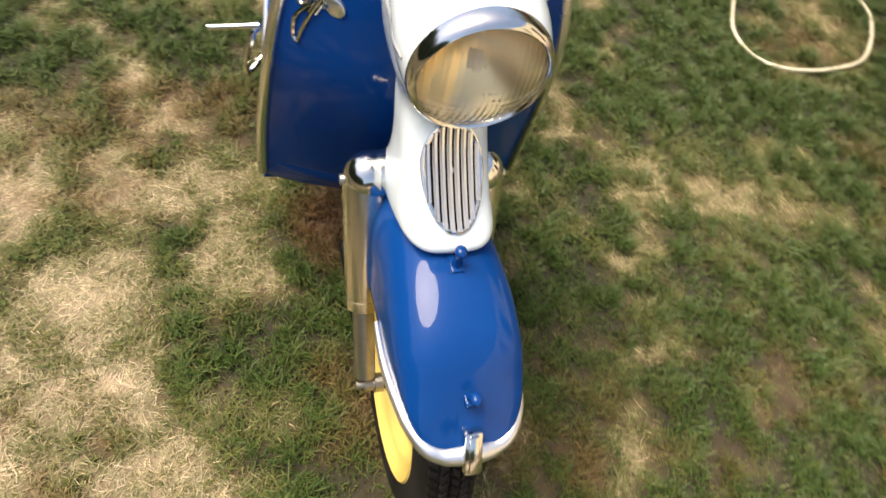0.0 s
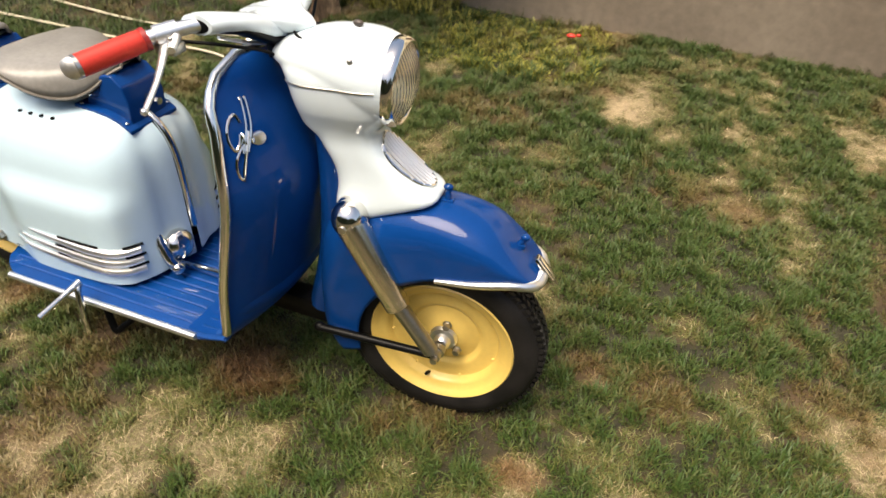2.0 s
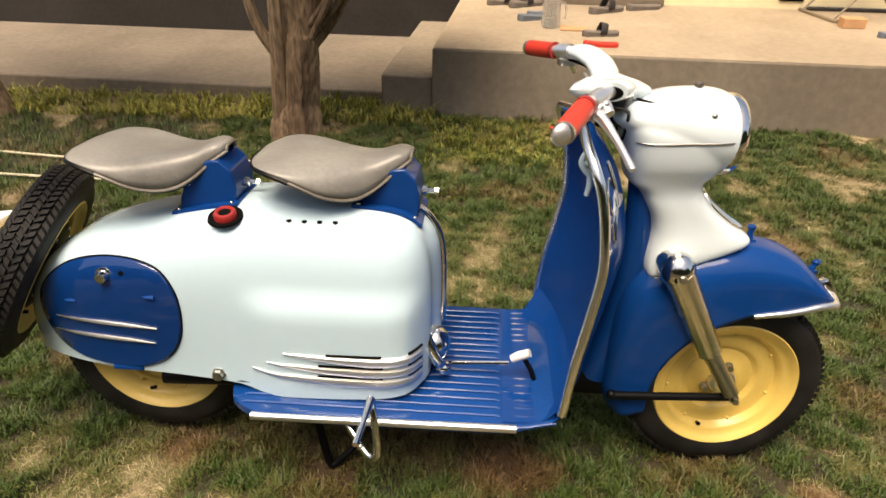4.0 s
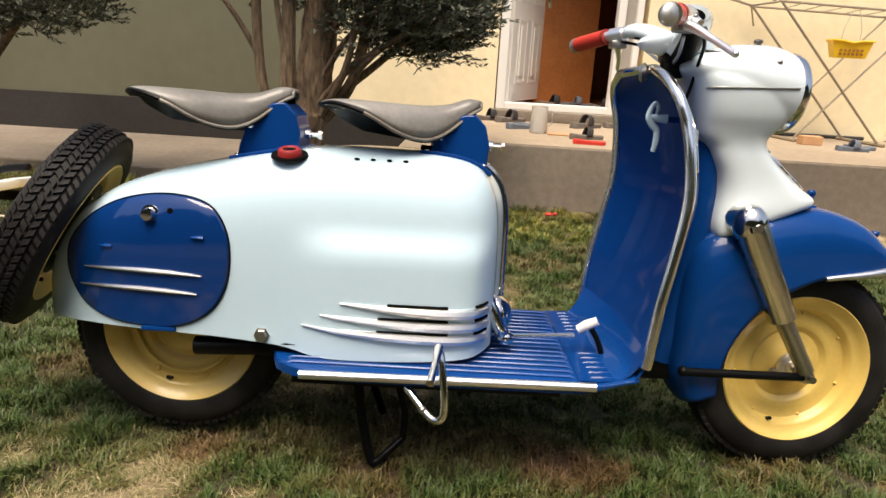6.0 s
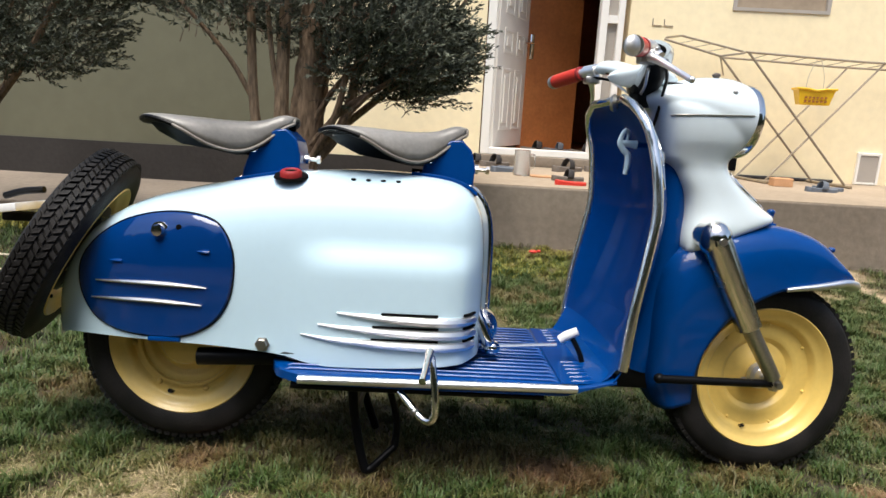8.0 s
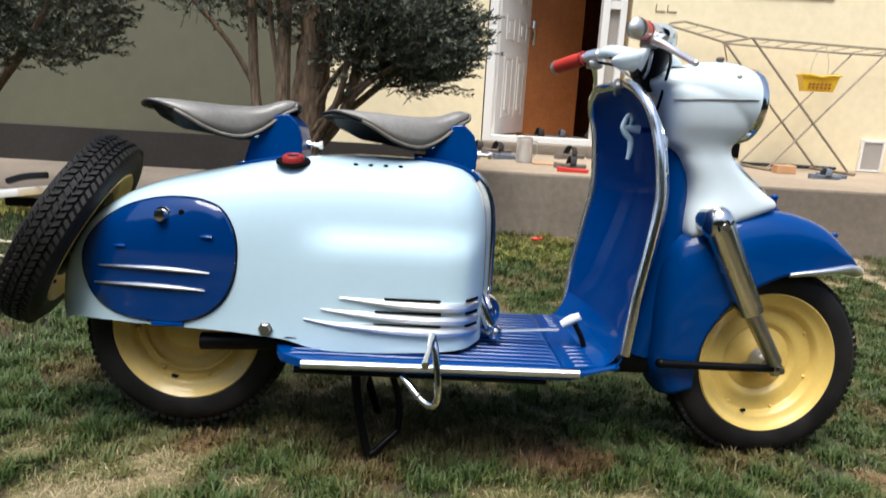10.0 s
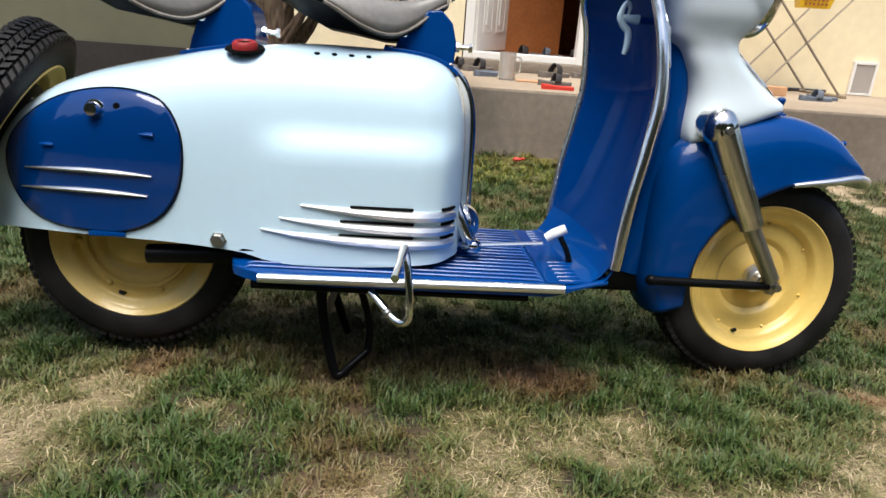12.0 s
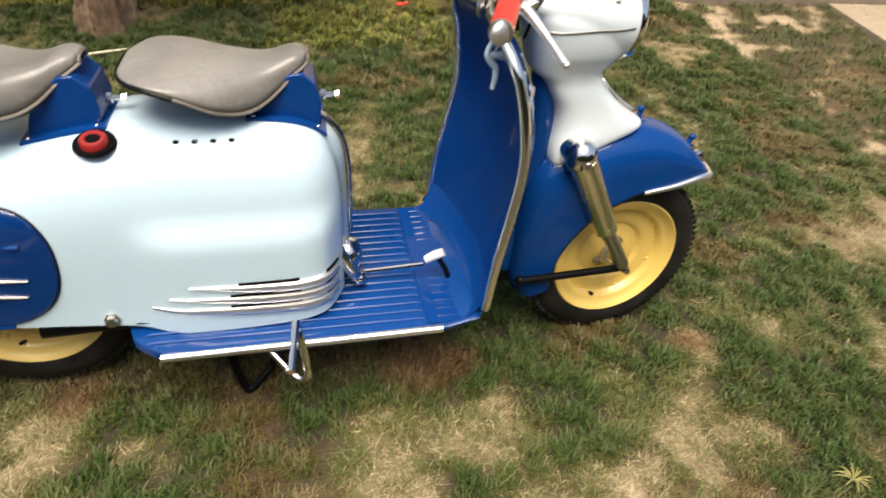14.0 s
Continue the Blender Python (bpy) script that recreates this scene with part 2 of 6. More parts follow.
def slab(x0, x1, y0, y1, z0, z1, bevel=0.0):
    bm = bmesh.new()
    bmesh.ops.create_cube(bm, size=1, matrix=Matrix.Translation(((x0 + x1) / 2, (y0 + y1) / 2, (z0 + z1) / 2)) @ Matrix.Diagonal((x1 - x0, y1 - y0, z1 - z0, 1)))
    if bevel:
        bmesh.ops.bevel(bm, geom=bm.edges[:], offset=bevel, segments=2, affect="EDGES", profile=0.5)
    return bm


def join(*meshes):
    """Adds bmeshes together."""
    out = meshes[0]
    for b in meshes[1:]:
        me = bpy.data.meshes.new("joined")
        b.to_mesh(me)
        b.free()
        out.from_mesh(me)
        bpy.data.meshes.remove(me)
    return out


def ball(c, r, sx=1, sy=1, sz=1, seg=16):
    bm = bmesh.new()
    bmesh.ops.create_uvsphere(bm, u_segments=seg, v_segments=max(6, seg // 2), radius=r, matrix=Matrix.Translation(c) @ Matrix.Diagonal((sx, sy, sz, 1)))
    return bm


# ---- lawn ----
def value_noise(x, y, scale, seed):
    x, y = np.asarray(x) * scale, np.asarray(y) * scale
    xi, yi = np.floor(x).astype(int), np.floor(y).astype(int)
    fx, fy = x - xi, y - yi
    fx, fy = fx * fx * (3 - 2 * fx), fy * fy * (3 - 2 * fy)

    def h(a, b):
        n = (a * 374761393 + b * 668265263 + seed * 1442695041) & 0x7FFFFFFF
        n = (n ^ (n >> 13)) * 1274126177 & 0x7FFFFFFF
        return ((n ^ (n >> 16)) & 0xFFFF) / 65535.0

    return (h(xi, yi) * (1 - fx) + h(xi + 1, yi) * fx) * (1 - fy) + (h(xi, yi + 1) * (1 - fx) + h(xi + 1, yi + 1) * fx) * fy


def lawn_height(x, y):
    """The lawn dips a little between the scooter and the house."""
    z = np.interp(y, [-3.0, -0.9, -0.3, 0.5, 1.2, 1.9, 2.5, 3.2], [0.06, 0.04, 0.008, -0.042, -0.068, -0.035, 0.0, 0.02])
    return z + 0.012 * (value_noise(x, y, 2.2, 5) - 0.5) + 0.006 * (value_noise(x, y, 9, 6) - 0.5)


# bare and straw-coloured spots: x, y, radii, strength
BARE_NEAR = [
    (-0.65, -0.36, 0.13, 0.15, 0.85), (-0.38, -0.35, 0.09, 0.11, 0.75), (-0.3, -0.61, 0.2, 0.17, 0.9), (-0.1, -0.57, 0.14, 0.18, 0.95), (0.06, -0.43, 0.08, 0.14, 0.8), (-0.52, -0.57, 0.09, 0.1, 0.6),
    (-0.03, -0.22, 0.06, 0.06, 0.5), (0.14, -0.32, 0.08, 0.08, 0.75), (0.21, -0.43, 0.10, 0.09, 0.8), (-1.39, -0.2, 0.12, 0.12, 0.8), (-1.46, -0.32, 0.16, 0.16, 0.85), (-0.04, -0.36, 0.08, 0.09, 0.55), (0.12, -0.75, 0.3, 0.18, 0.9), (-0.6, -0.8, 0.3, 0.16, 0.8),
]
# the strongest spot is bare soil with a sun dapple painted into it
BARE_AND_SUNLIT_FAR = [
    (-0.68, 0.98, 0.12, 0.1, 0.5), (-0.55, 1.19, 0.11, 0.12, 0.6), (-0.02, 1.33, 0.08, 0.1, 0.5), (0.0, 0.86, 0.06, 0.05, 0.45), (-0.23, 0.65, 0.05, 0.06, 0.4), (0.2, 1.84, 0.18, 0.24, 1.0), (0.38, 1.58, 0.1, 0.11, 0.8), (0.48, 1.31, 0.06, 0.08, 0.55),
    (-0.08, 1.28, 0.12, 0.06, 0.55), (0.67, 1.19, 0.11, 0.11, 0.6), (0.86, 1.03, 0.08, 0.11, 0.4), (0.53, 0.53, 0.08, 0.07, 0.5), (0.78, 0.63, 0.06, 0.05, 0.35), (0.91, 0.35, 0.08, 0.08, 0.5), (2.02, 1.45, 0.2, 0.16, 0.6), (-1.31, 1.68, 0.3, 0.12, 0.7), (1.34, 0.64, 0.1, 0.08, 0.5),
]
# spots where the grass stays thick and green: x, y, radii
# the last three paint in shade on the scooter's far side
LUSH_AND_SHADED = [(-0.22, -0.23, 0.11, 0.13), (0.01, -0.19, 0.06, 0.07), (-0.29, 1.01, 0.23, 0.27), (0.26, 0.67, 0.17, 0.16), (0.56, 0.29, 0.1, 0.11), (0.4, 0.84, 0.18, 0.15), (0.12, -0.04, 0.1, 0.08), (-0.8, -0.24, 0.2, 0.1), (-1.02, -0.36, 0.24, 0.15), (0.34, -0.4, 0.09, 0.09), (0.17, 0.07, 0.08, 0.09), (-1.8, 0.04, 0.13, 0.17), (-1.24, -0.09, 0.1, 0.08), (-0.25, -0.15, 0.09, 0.09), (-0.1, 0.42, 0.14, 0.17), (0.1, 0.38, 0.14, 0.12), (-0.24, 0.55, 0.13, 0.12)]
# spots of red-brown matted grass
# the last two also put the scooter's shade into the ground colour
BROWN = [(-0.52, -0.09, 0.12, 0.13, 0.9), (-0.06, -0.04, 0.07, 0.08, 0.6), (0.24, -0.12, 0.07, 0.05, 0.8), (0.12, 0.41, 0.09, 0.06, 0.6), (0.32, 0.28, 0.09, 0.07, 0.6), (-0.43, -0.09, 0.09, 0.07, 0.8), (0.51, 0.25, 0.11, 0.11, 0.5), (-1.31, -0.07, 0.09, 0.09, 0.7), (0.67, 1.19, 0.1, 0.1, 0.7), (-0.85, -0.02, 0.5, 0.14, 0.5), (-1.1, 0.2, 0.5, 0.2, 0.4)]


def brownness(x, y):
    n = 0.6 * value_noise(x, y, 3.3, 21) + 0.4 * value_noise(x, y, 19, 22)
    b = np.clip((n - 0.57) * 2.2, 0, 0.5)
    for bx, by, rx, ry, s in BROWN:
        q = ((x - bx) / rx) ** 2 + ((y - by) / ry) ** 2
        b = np.maximum(b, s * np.clip(1.5 - q - n * 0.9, 0, 1))
    return b


def dryness(x, y):
    fine = 0.5 * value_noise(x, y, 17, 2) + 0.3 * value_noise(x, y, 41, 3) + 0.2 * value_noise(x, y, 90, 4)
    n = 0.3 * value_noise(x, y, 2.7, 1) + 0.38 * value_noise(x, y, 8.3, 8) + 0.32 * fine
    d = np.clip((n - 0.505) * 4.5, 0, 0.72)
    # less straw under the scooter, painting in part of its shade
    d = d * (1 - 0.6 * np.exp(-((y / 0.17) ** 4) - (((x + 0.75) / 0.95) ** 6)))
    d = d + 0.3 * np.clip((x - 0.9) / 0.6, 0, 1) * (0.4 + 0.8 * fine)
    edge = 0.6 * value_noise(x, y, 9, 7) + 0.4 * fine
    for bx, by, rx, ry in LUSH_AND_SHADED:
        q = ((x - bx) / rx) ** 2 + ((y - by) / ry) ** 2
        d = d * (1 - 0.85 * np.clip(1.6 - q - edge, 0, 1))
    for bx, by, rx, ry, s in BARE_NEAR + BARE_AND_SUNLIT_FAR:
        q = ((x - bx) / (rx * 1.3)) ** 2 + ((y - by) / (ry * 1.3)) ** 2
        d = np.maximum(d, s * np.clip(1.5 - q - edge * 1.05, 0, 1))
    far = np.clip((np.maximum(np.abs(x + 0.4) - 3.0, np.abs(y - 0.5) - 2.0)) / 0.9, 0, 1)
    return np.clip(d, 0, 1) * (1 - far) + 0.25 * far


def sheet(name, xs, ys, mat):
    gx, gy = np.meshgrid(xs, ys)
    v = np.stack([gx.ravel(), gy.ravel(), lawn_height(gx.ravel(), gy.ravel())], 1)
    nx, ny = len(xs), len(ys)
    i = np.arange(nx * ny).reshape(ny, nx)
    f = np.stack([i[:-1, :-1], i[:-1, 1:], i[1:, 1:], i[1:, :-1]], -1).reshape(-1, 4)
    me = bpy.data.meshes.new(name)
    me.from_pydata(v.tolist(), [], f.tolist())
    a = me.attributes.new("dry", "FLOAT", "POINT")
    a.data.foreach_set("value", dryness(v[:, 0], v[:, 1]).astype(np.float32))
    a = me.attributes.new("brown", "FLOAT", "POINT")
    a.data.foreach_set("value", brownness(v[:, 0], v[:, 1]).astype(np.float32))
    me.materials.append(mat)
    me.polygons.foreach_set("use_smooth", [True] * len(me.polygons))
    return new(name, me)


def fine_to_far(lo, hi, step, reach):
    """Even steps in the middle, growing towards the horizon."""
    mid = list(np.arange(lo, hi, step))
    out, d = [], step
    while sum(out) < reach:
        d *= 1.5
        out.append(d)
    grow = np.cumsum(out)
    return np.array([lo - g for g in grow[::-1]] + mid + [mid[-1] + g for g in grow])


ground = sheet("ground", fine_to_far(-4.0, 3.2, 0.035, 900), fine_to_far(-2.0, 2.94, 0.035, 900), SOIL)
tagged(ground, "patchy summer lawn, green grass with dry straw-coloured bare spots", "lawn", kind="structure")


def grass(name, count, x0, x1, y0, y1, seed, size, mat=None, broad=1.0, thatch=False):
    rng = np.random.default_rng(seed)
    x, y = rng.uniform(x0, x1, count), rng.uniform(y0, y1, count)
    tuft = value_noise(x, y, 26, 11)
    d = dryness(x, y)
    keep = rng.random(count) < (np.clip((d - 0.28) * 2.2, 0, 1) if thatch else (0.10 + 1.1 * tuft) * (1.08 - 0.42 * d))
    x, y, d, tuft = x[keep], y[keep], d[keep], tuft[keep]
    n = len(x)
    z = lawn_height(x, y) - 0.004
    h = size * rng.uniform(0.4, 1.0, n) * (1.0 - 0.58 * d) * (0.30 + 1.25 * tuft)
    a = rng.uniform(0, 2 * np.pi, n)
    lean = rng.uniform(0.2, 1.2, n) + 0.7 * d
    w = broad * rng.uniform(0.0009, 0.0022, n) * (1 - 0.3 * d)
    rise = 1.0
    if thatch:  # dead blades lying flat
        h, w, lean, rise, z = size * rng.uniform(0.4, 1.0, n), w * 0.62, rng.uniform(1.2, 1.8, n), 0.11, z + 0.006
    b = a + rng.normal(0, 0.6, n)
    sx, sy = -np.sin(a) * w, np.cos(a) * w
    base = np.stack([x, y, z], 1)
    mid = base + np.stack([np.cos(a) * h * lean * 0.35, np.sin(a) * h * lean * 0.35, h * 0.62 * rise], 1)
    tip = mid + np.stack([np.cos(b) * h * lean * 0.6, np.sin(b) * h * lean * 0.6, h * (0.42 - 0.2 * np.minimum(lean, 1.6)) * rise], 1)
    s = np.stack([sx, sy, np.zeros(n)], 1)
    v = np.stack([base - s, base + s, mid + s * 0.8, mid - s * 0.8, tip], 1).reshape(-1, 3)
    k = np.arange(n) * 5
    loops = np.stack([k, k + 1, k + 2, k + 3, k + 3, k + 2, k + 4], 1).ravel()
    me = bpy.data.meshes.new(name)
    me.vertices.add(n * 5)
    me.vertices.foreach_set("co", v.astype(np.float32).ravel())
    me.loops.add(n * 7)
    me.loops.foreach_set("vertex_index", loops.astype(np.int32))
    me.polygons.add(n * 2)
    me.polygons.foreach_set("loop_start", np.stack([np.arange(n) * 7, np.arange(n) * 7 + 4], 1).ravel().astype(np.int32))
    me.update(calc_edges=True)
    at = me.attributes.new("dry", "FLOAT", "POINT")
    dd = np.clip(d * 0.9 + 0.3 * (0.45 - tuft) + rng.normal(0, 0.16, n), 0, 1)
    at.data.foreach_set("value", np.repeat(dd, 5).astype(np.float32))
    at = me.attributes.new("brown", "FLOAT", "POINT")
    at.data.foreach_set("value", np.repeat(np.clip(brownness(x, y) + rng.normal(0, 0.12, n), 0, 1), 5).astype(np.float32))
    me.materials.append(mat or BLADE)
    return tagged(new(name, me), "short uneven lawn grass, green mixed with dry straw blades", "grass", kind="stuff")


grass("grass", 760000, -2.1, 1.5, -1.0, 2.45, 3, 0.039)
tagged(grass("dry_grass", 300000, -2.0, 1.4, -1.0, 2.3, 13, 0.036, thatch=True), "dead straw-coloured grass lying flat on the bare spots", "grass")
grass("grass", 110000, -4.0, 3.3, 1.2, 2.6, 4, 0.055)
grass("grass", 70000, -4.0, -2.1, -1.0, 1.5, 6, 0.05)
grass("grass", 90000, -4.0, 3.3, -2.6, -1.0, 7, 0.05)
grass("grass", 60000, 1.4, 3.3, -0.8, 1.5, 5, 0.046)

weeds = grass("weeds", 9000, -4.0, -0.9, 2.30, 2.66, 9, 0.085, WEED, 2.2)
tagged(weeds, "yellow-green weeds along the edge of the path", "weeds")
# sunlight on this strip is put into the weed colour
weeds = grass("weeds", 9000, -0.9, -0.02, 1.86, 2.42, 10, 0.05, WEED, 1.5)
tagged(weeds, "yellow-green grass at the foot of the terrace, brightened for sunlight", "weeds")

# ---- unseen hedge added round the garden ----
HEDGE = material("dark_hedge", (0.020, 0.030, 0.012), 0.9, vary=0.5, scale=3, bump=1.0, spec=0.1, other=(0.045, 0.05, 0.022))


def hedge():
    """An unseen tall hedge on three sides, its top ragged like the crowns of trees."""
    run = [(-13 + 0.14 * k, -6.2) for k in range(187)]
    run = [(-13.2, 4.5 - 0.16 * k) for k in range(67)] + run + [(13.2, -6.0 + 0.16 * k) for k in range(67)]
    rings = []
    for k, (x, y) in enumerate(run):
        u = 0.14 * k
        h = (2.6 if abs(x) > 13.1 else 4.3) + 2.6 * (float(value_noise(u, 0.5, 0.28, 31)) - 0.5) + 1.3 * (float(value_noise(u, 0.5, 1.1, 32)) - 0.5) + 0.9 * (float(value_noise(u, 0.5, 4.0, 33)) - 0.5)
        d = Vector((1, 0, 0)) if abs(x) > 13.1 else Vector((0, 1, 0))
        d = -d if x > 13.1 else d
        p = Vector((x, y, 0))
        rings.append([p - d * 0.25 + Vector((0, 0, -0.3)), p - d * 0.25 + Vector((0, 0, h)), p + Vector((0, 0, h + 0.15)), p + d * 0.25 + Vector((0, 0, h * 0.9)), p + d * 0.35 + Vector((0, 0, -0.3))])
    return loft(rings, caps=(True, True))


# stands for trees out of view; darkens reflections and low sky light
tagged(part("unseen_hedge", hedge(), HEDGE, None, smooth=False), "unseen tall dark hedge added round the garden", "hedge", kind="structure")

# ---- house ----
HOUSE = pose(0, 2.46, 0, 0, 0, -3.0)
WALL_Y = 1.55  # the wall's face behind the terrace edge
TOP = 0.385  # the terrace's height


def piece(name, bm, mat, label, category, kind="structure", bevel=0.0, m=HOUSE):
    ob = part(name, bm, mat, None, "", m, smooth=False, bevel=bevel)
    return tagged(ob, label, category, kind=kind)


piece("wall_left", slab(-8, -1.95, WALL_Y, WALL_Y + 0.3, TOP - 0.01, 3.3), SHADED_WALL, "olive-beige rendered house wall, colour darkened for tree shade", "wall")
piece("wall_by_door", slab(-1.95, -0.55, WALL_Y, WALL_Y + 0.3, TOP - 0.01, 3.3), WALL, "cream rendered wall beside the door", "wall")
piece("wall_right", join(slab(0.58, 1.37, WALL_Y, WALL_Y + 0.3, TOP - 0.01, 3.3), slab(1.37, 2.12, WALL_Y, WALL_Y + 0.3, TOP - 0.01, 1.69), slab(2.12, 7, WALL_Y, WALL_Y + 0.3, TOP - 0.01, 3.3), slab(1.37, 2.12, WALL_Y, WALL_Y + 0.3, 2.7, 3.3)), WALL, "cream rendered house wall with a window", "wall")
piece("wall_over_door", slab(-0.55, 0.58, WALL_Y, WALL_Y + 0.3, 2.6, 3.3), WALL, "cream rendered wall above the door", "wall")
piece("plinth", slab(-8, -0.55, WALL_Y - 0.02, WALL_Y + 0.3, -0.2, TOP + 0.004), PLINTH, "dark grey rendered plinth", "plinth")
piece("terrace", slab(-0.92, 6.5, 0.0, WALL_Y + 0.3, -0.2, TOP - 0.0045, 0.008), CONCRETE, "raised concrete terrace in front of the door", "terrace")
# thin top slab in a paler concrete than the terrace sides
piece("terrace_top", slab(-0.915, 6.495, 0.006, WALL_Y, TOP - 0.0045, TOP), PAVING, "pale concrete terrace surface", "terrace")
piece("step", slab(-1.225, -0.922, 0.02, WALL_Y - 0.022, -0.2, 0.215, 0.01), CONCRETE, "concrete step at the end of the terrace", "step")
piece("pavement", slab(-8, -1.227, 0.10, WALL_Y - 0.022, -0.2, 0.09, 0.012), SHADED_PATH, "concrete path along the house, darkened for shade", "pavement")
piece("path", slab(2.45, 6.5, -4.0, -0.004, -0.2, 0.012, 0.006), PAVING, "pale concrete path beside the lawn", "path")
# door with side light
D0 = WALL_Y + 0.05
SILL = 0.465
door = tagged(new("door_1"), "white panelled front door standing open, with a narrow side light", "door", kind="structure")
door.matrix_world = HOUSE @ Matrix.Translation((-0.04, 0, 0))
# cream step drawn in brown concrete, its shade put into the colour
part("door_step", slab(-0.51, 0.62, WALL_Y - 0.10, WALL_Y + 0.3, TOP + 0.0005, SILL, 0.006), CONCRETE, door)
part("door_frame", join(slab(-0.50, -0.43, D0 - 0.06, D0 + 0.05, SILL, 2.6, 0.006), slab(0.39, 0.45, D0 - 0.06, D0 + 0.05, SILL, 2.6, 0.006), slab(0.53, 0.58, D0 - 0.06, D0 + 0.05, SILL, 2.6, 0.006), slab(-0.43, 0.39, D0 - 0.058, D0 + 0.05, SILL, SILL + 0.055, 0.006), slab(-0.43, 0.53, D0 - 0.058, D0 + 0.05, 2.54, 2.6, 0.006), slab(0.45, 0.53, D0 - 0.05, D0 + 0.04, SILL, SILL + 0.25), slab(0.45, 0.53, D0 - 0.05, D0 + 0.04, 1.55, 1.61)), UPVC, door, smooth=False)
for z0, z1 in ((SILL + 0.25, 1.55), (1.61, 2.54)):
    part("side_pane", slab(0.45, 0.53, D0 - 0.012, D0 - 0.004, z0, z1), GREY, door, "grey frosted pane", smooth=False)
leaf_m = Matrix.Translation((-0.43, D0 + 0.02, 0)) @ Matrix.Rotation(radians(68), 4, "Z")
leaf = part("door_leaf", slab(0, 0.80, -0.03, 0.03, SILL + 0.05, 2.53, 0.005), UPVC, door, "white embossed door leaf", leaf_m, smooth=False)
for xa in (0.13, 0.45):
    for za, zb in ((0.66, 1.18), (1.30, 1.50), (1.62, 2.3)):
        ring = join(slab(xa, xa + 0.22, -0.036, -0.029, za, za + 0.025, 0.003), slab(xa, xa + 0.22, -0.036, -0.029, zb - 0.025, zb, 0.003), slab(xa, xa + 0.025, -0.036, -0.029, za + 0.026, zb - 0.026, 0.003), slab(xa + 0.195, xa + 0.22, -0.036, -0.029, za + 0.026, zb - 0.026, 0.003), slab(xa + 0.06, xa + 0.16, -0.040, -0.029, za + 0.06, zb - 0.06, 0.004))
        part("moulding", ring, UPVC, leaf, "", leaf_m, smooth=False)
inner_m = Matrix.Translation((-0.16, D0 + 0.72, 0)) @ Matrix.Rotation(radians(18), 4, "Z")
inner = part("inner_door", slab(0, 0.57, -0.02, 0.02, SILL + 0.02, 2.5, 0.004), WOOD, door, "brown wooden inner door", inner_m, smooth=False)
part("door_handle", join(slab(0.06, 0.10, -0.03, -0.02, 1.30, 1.52, 0.004), tube([(0.08, -0.03, 1.44), (0.08, -0.07, 1.44), (0.0, -0.072, 1.44)], 0.009, 8, smooth=False)), CHROME, inner, "metal lever handle", inner_m)
# the hall behind the door
piece("hall", join(slab(-1.2, 1.6, WALL_Y + 3.2, WALL_Y + 3.3, 0.3, 3.0), slab(-1.3, -1.2, WALL_Y + 0.3, WALL_Y + 3.3, 0.3, 3.0), slab(1.6, 1.7, WALL_Y + 0.3, WALL_Y + 3.3, 0.3, 3.0), slab(-1.3, 1.7, WALL_Y + 0.3, WALL_Y + 3.3, 2.8, 2.9), slab(-1.2, 1.6, WALL_Y + 0.3, WALL_Y + 3.2, 0.3, SILL + 0.01)), HALL, "dim brown hallway behind the front door", "hallway")
# window with a blind
win = tagged(new("window_1"), "house window with a lowered pale blind", "window", kind="structure")
win.matrix_world = HOUSE
part("window_frame", join(slab(1.37, 1.40, WALL_Y - 0.01, WALL_Y + 0.1, 1.69, 2.7), slab(2.09, 2.12, WALL_Y - 0.01, WALL_Y + 0.1, 1.69, 2.7), slab(1.40, 2.09, WALL_Y - 0.01, WALL_Y + 0.1, 1.69, 1.715), slab(1.40, 2.09, WALL_Y - 0.01, WALL_Y + 0.1, 2.67, 2.7)), GREY, win, smooth=False)
part("blind", slab(1.40, 2.09, WALL_Y + 0.02, WALL_Y + 0.04, 1.715, 2.67), PAVING, win, "pale blind", smooth=False)


def wall_thing(name, bm, mat, label, category, bevel=0.0):
    ob = part(name, bm, mat, None, "", HOUSE, smooth=False, bevel=bevel)
    return tagged(ob, label, category)


meter = thing("meter_box", "grey metal service box with pale frame on the wall", "box", HOUSE)
part("frame", join(slab(2.525, 2.545, WALL_Y - 0.03, WALL_Y - 0.001, TOP + 0.004, 0.645, 0.003), slab(2.695, 2.715, WALL_Y - 0.03, WALL_Y - 0.001, TOP + 0.004, 0.645, 0.003), slab(2.546, 2.694, WALL_Y - 0.03, WALL_Y - 0.001, 0.622, 0.645, 0.003), slab(2.546, 2.694, WALL_Y - 0.03, WALL_Y - 0.001, TOP + 0.004, TOP + 0.02, 0.003)), UPVC, meter, smooth=False)
part("lid", slab(2.546, 2.694, WALL_Y - 0.022, WALL_Y - 0.002, TOP + 0.021, 0.621, 0.002), GREY, meter, "dull grey metal lid", smooth=False)
for x in (0.76, 0.85):
    b = join(slab(x, x + 0.075, WALL_Y - 0.006, WALL_Y - 0.001, 1.545, 1.552), slab(x, x + 0.007, WALL_Y - 0.006, WALL_Y - 0.001, 1.553, 1.60))
    tagged(wall_thing("conduit", b, PAVING, "thin angled mark of a cable duct on the wall", "cable duct"), group="ducts on the wall")
wall_thing("pipe", tube([(1.62, WALL_Y - 0.05, TOP + 0.018), (1.64, WALL_Y - 0.03, TOP + 0.016), (2.35, WALL_Y - 0.03, TOP + 0.016)], 0.014, 8), SHOE, "thin dark pipe lying along the foot of the wall", "pipe")

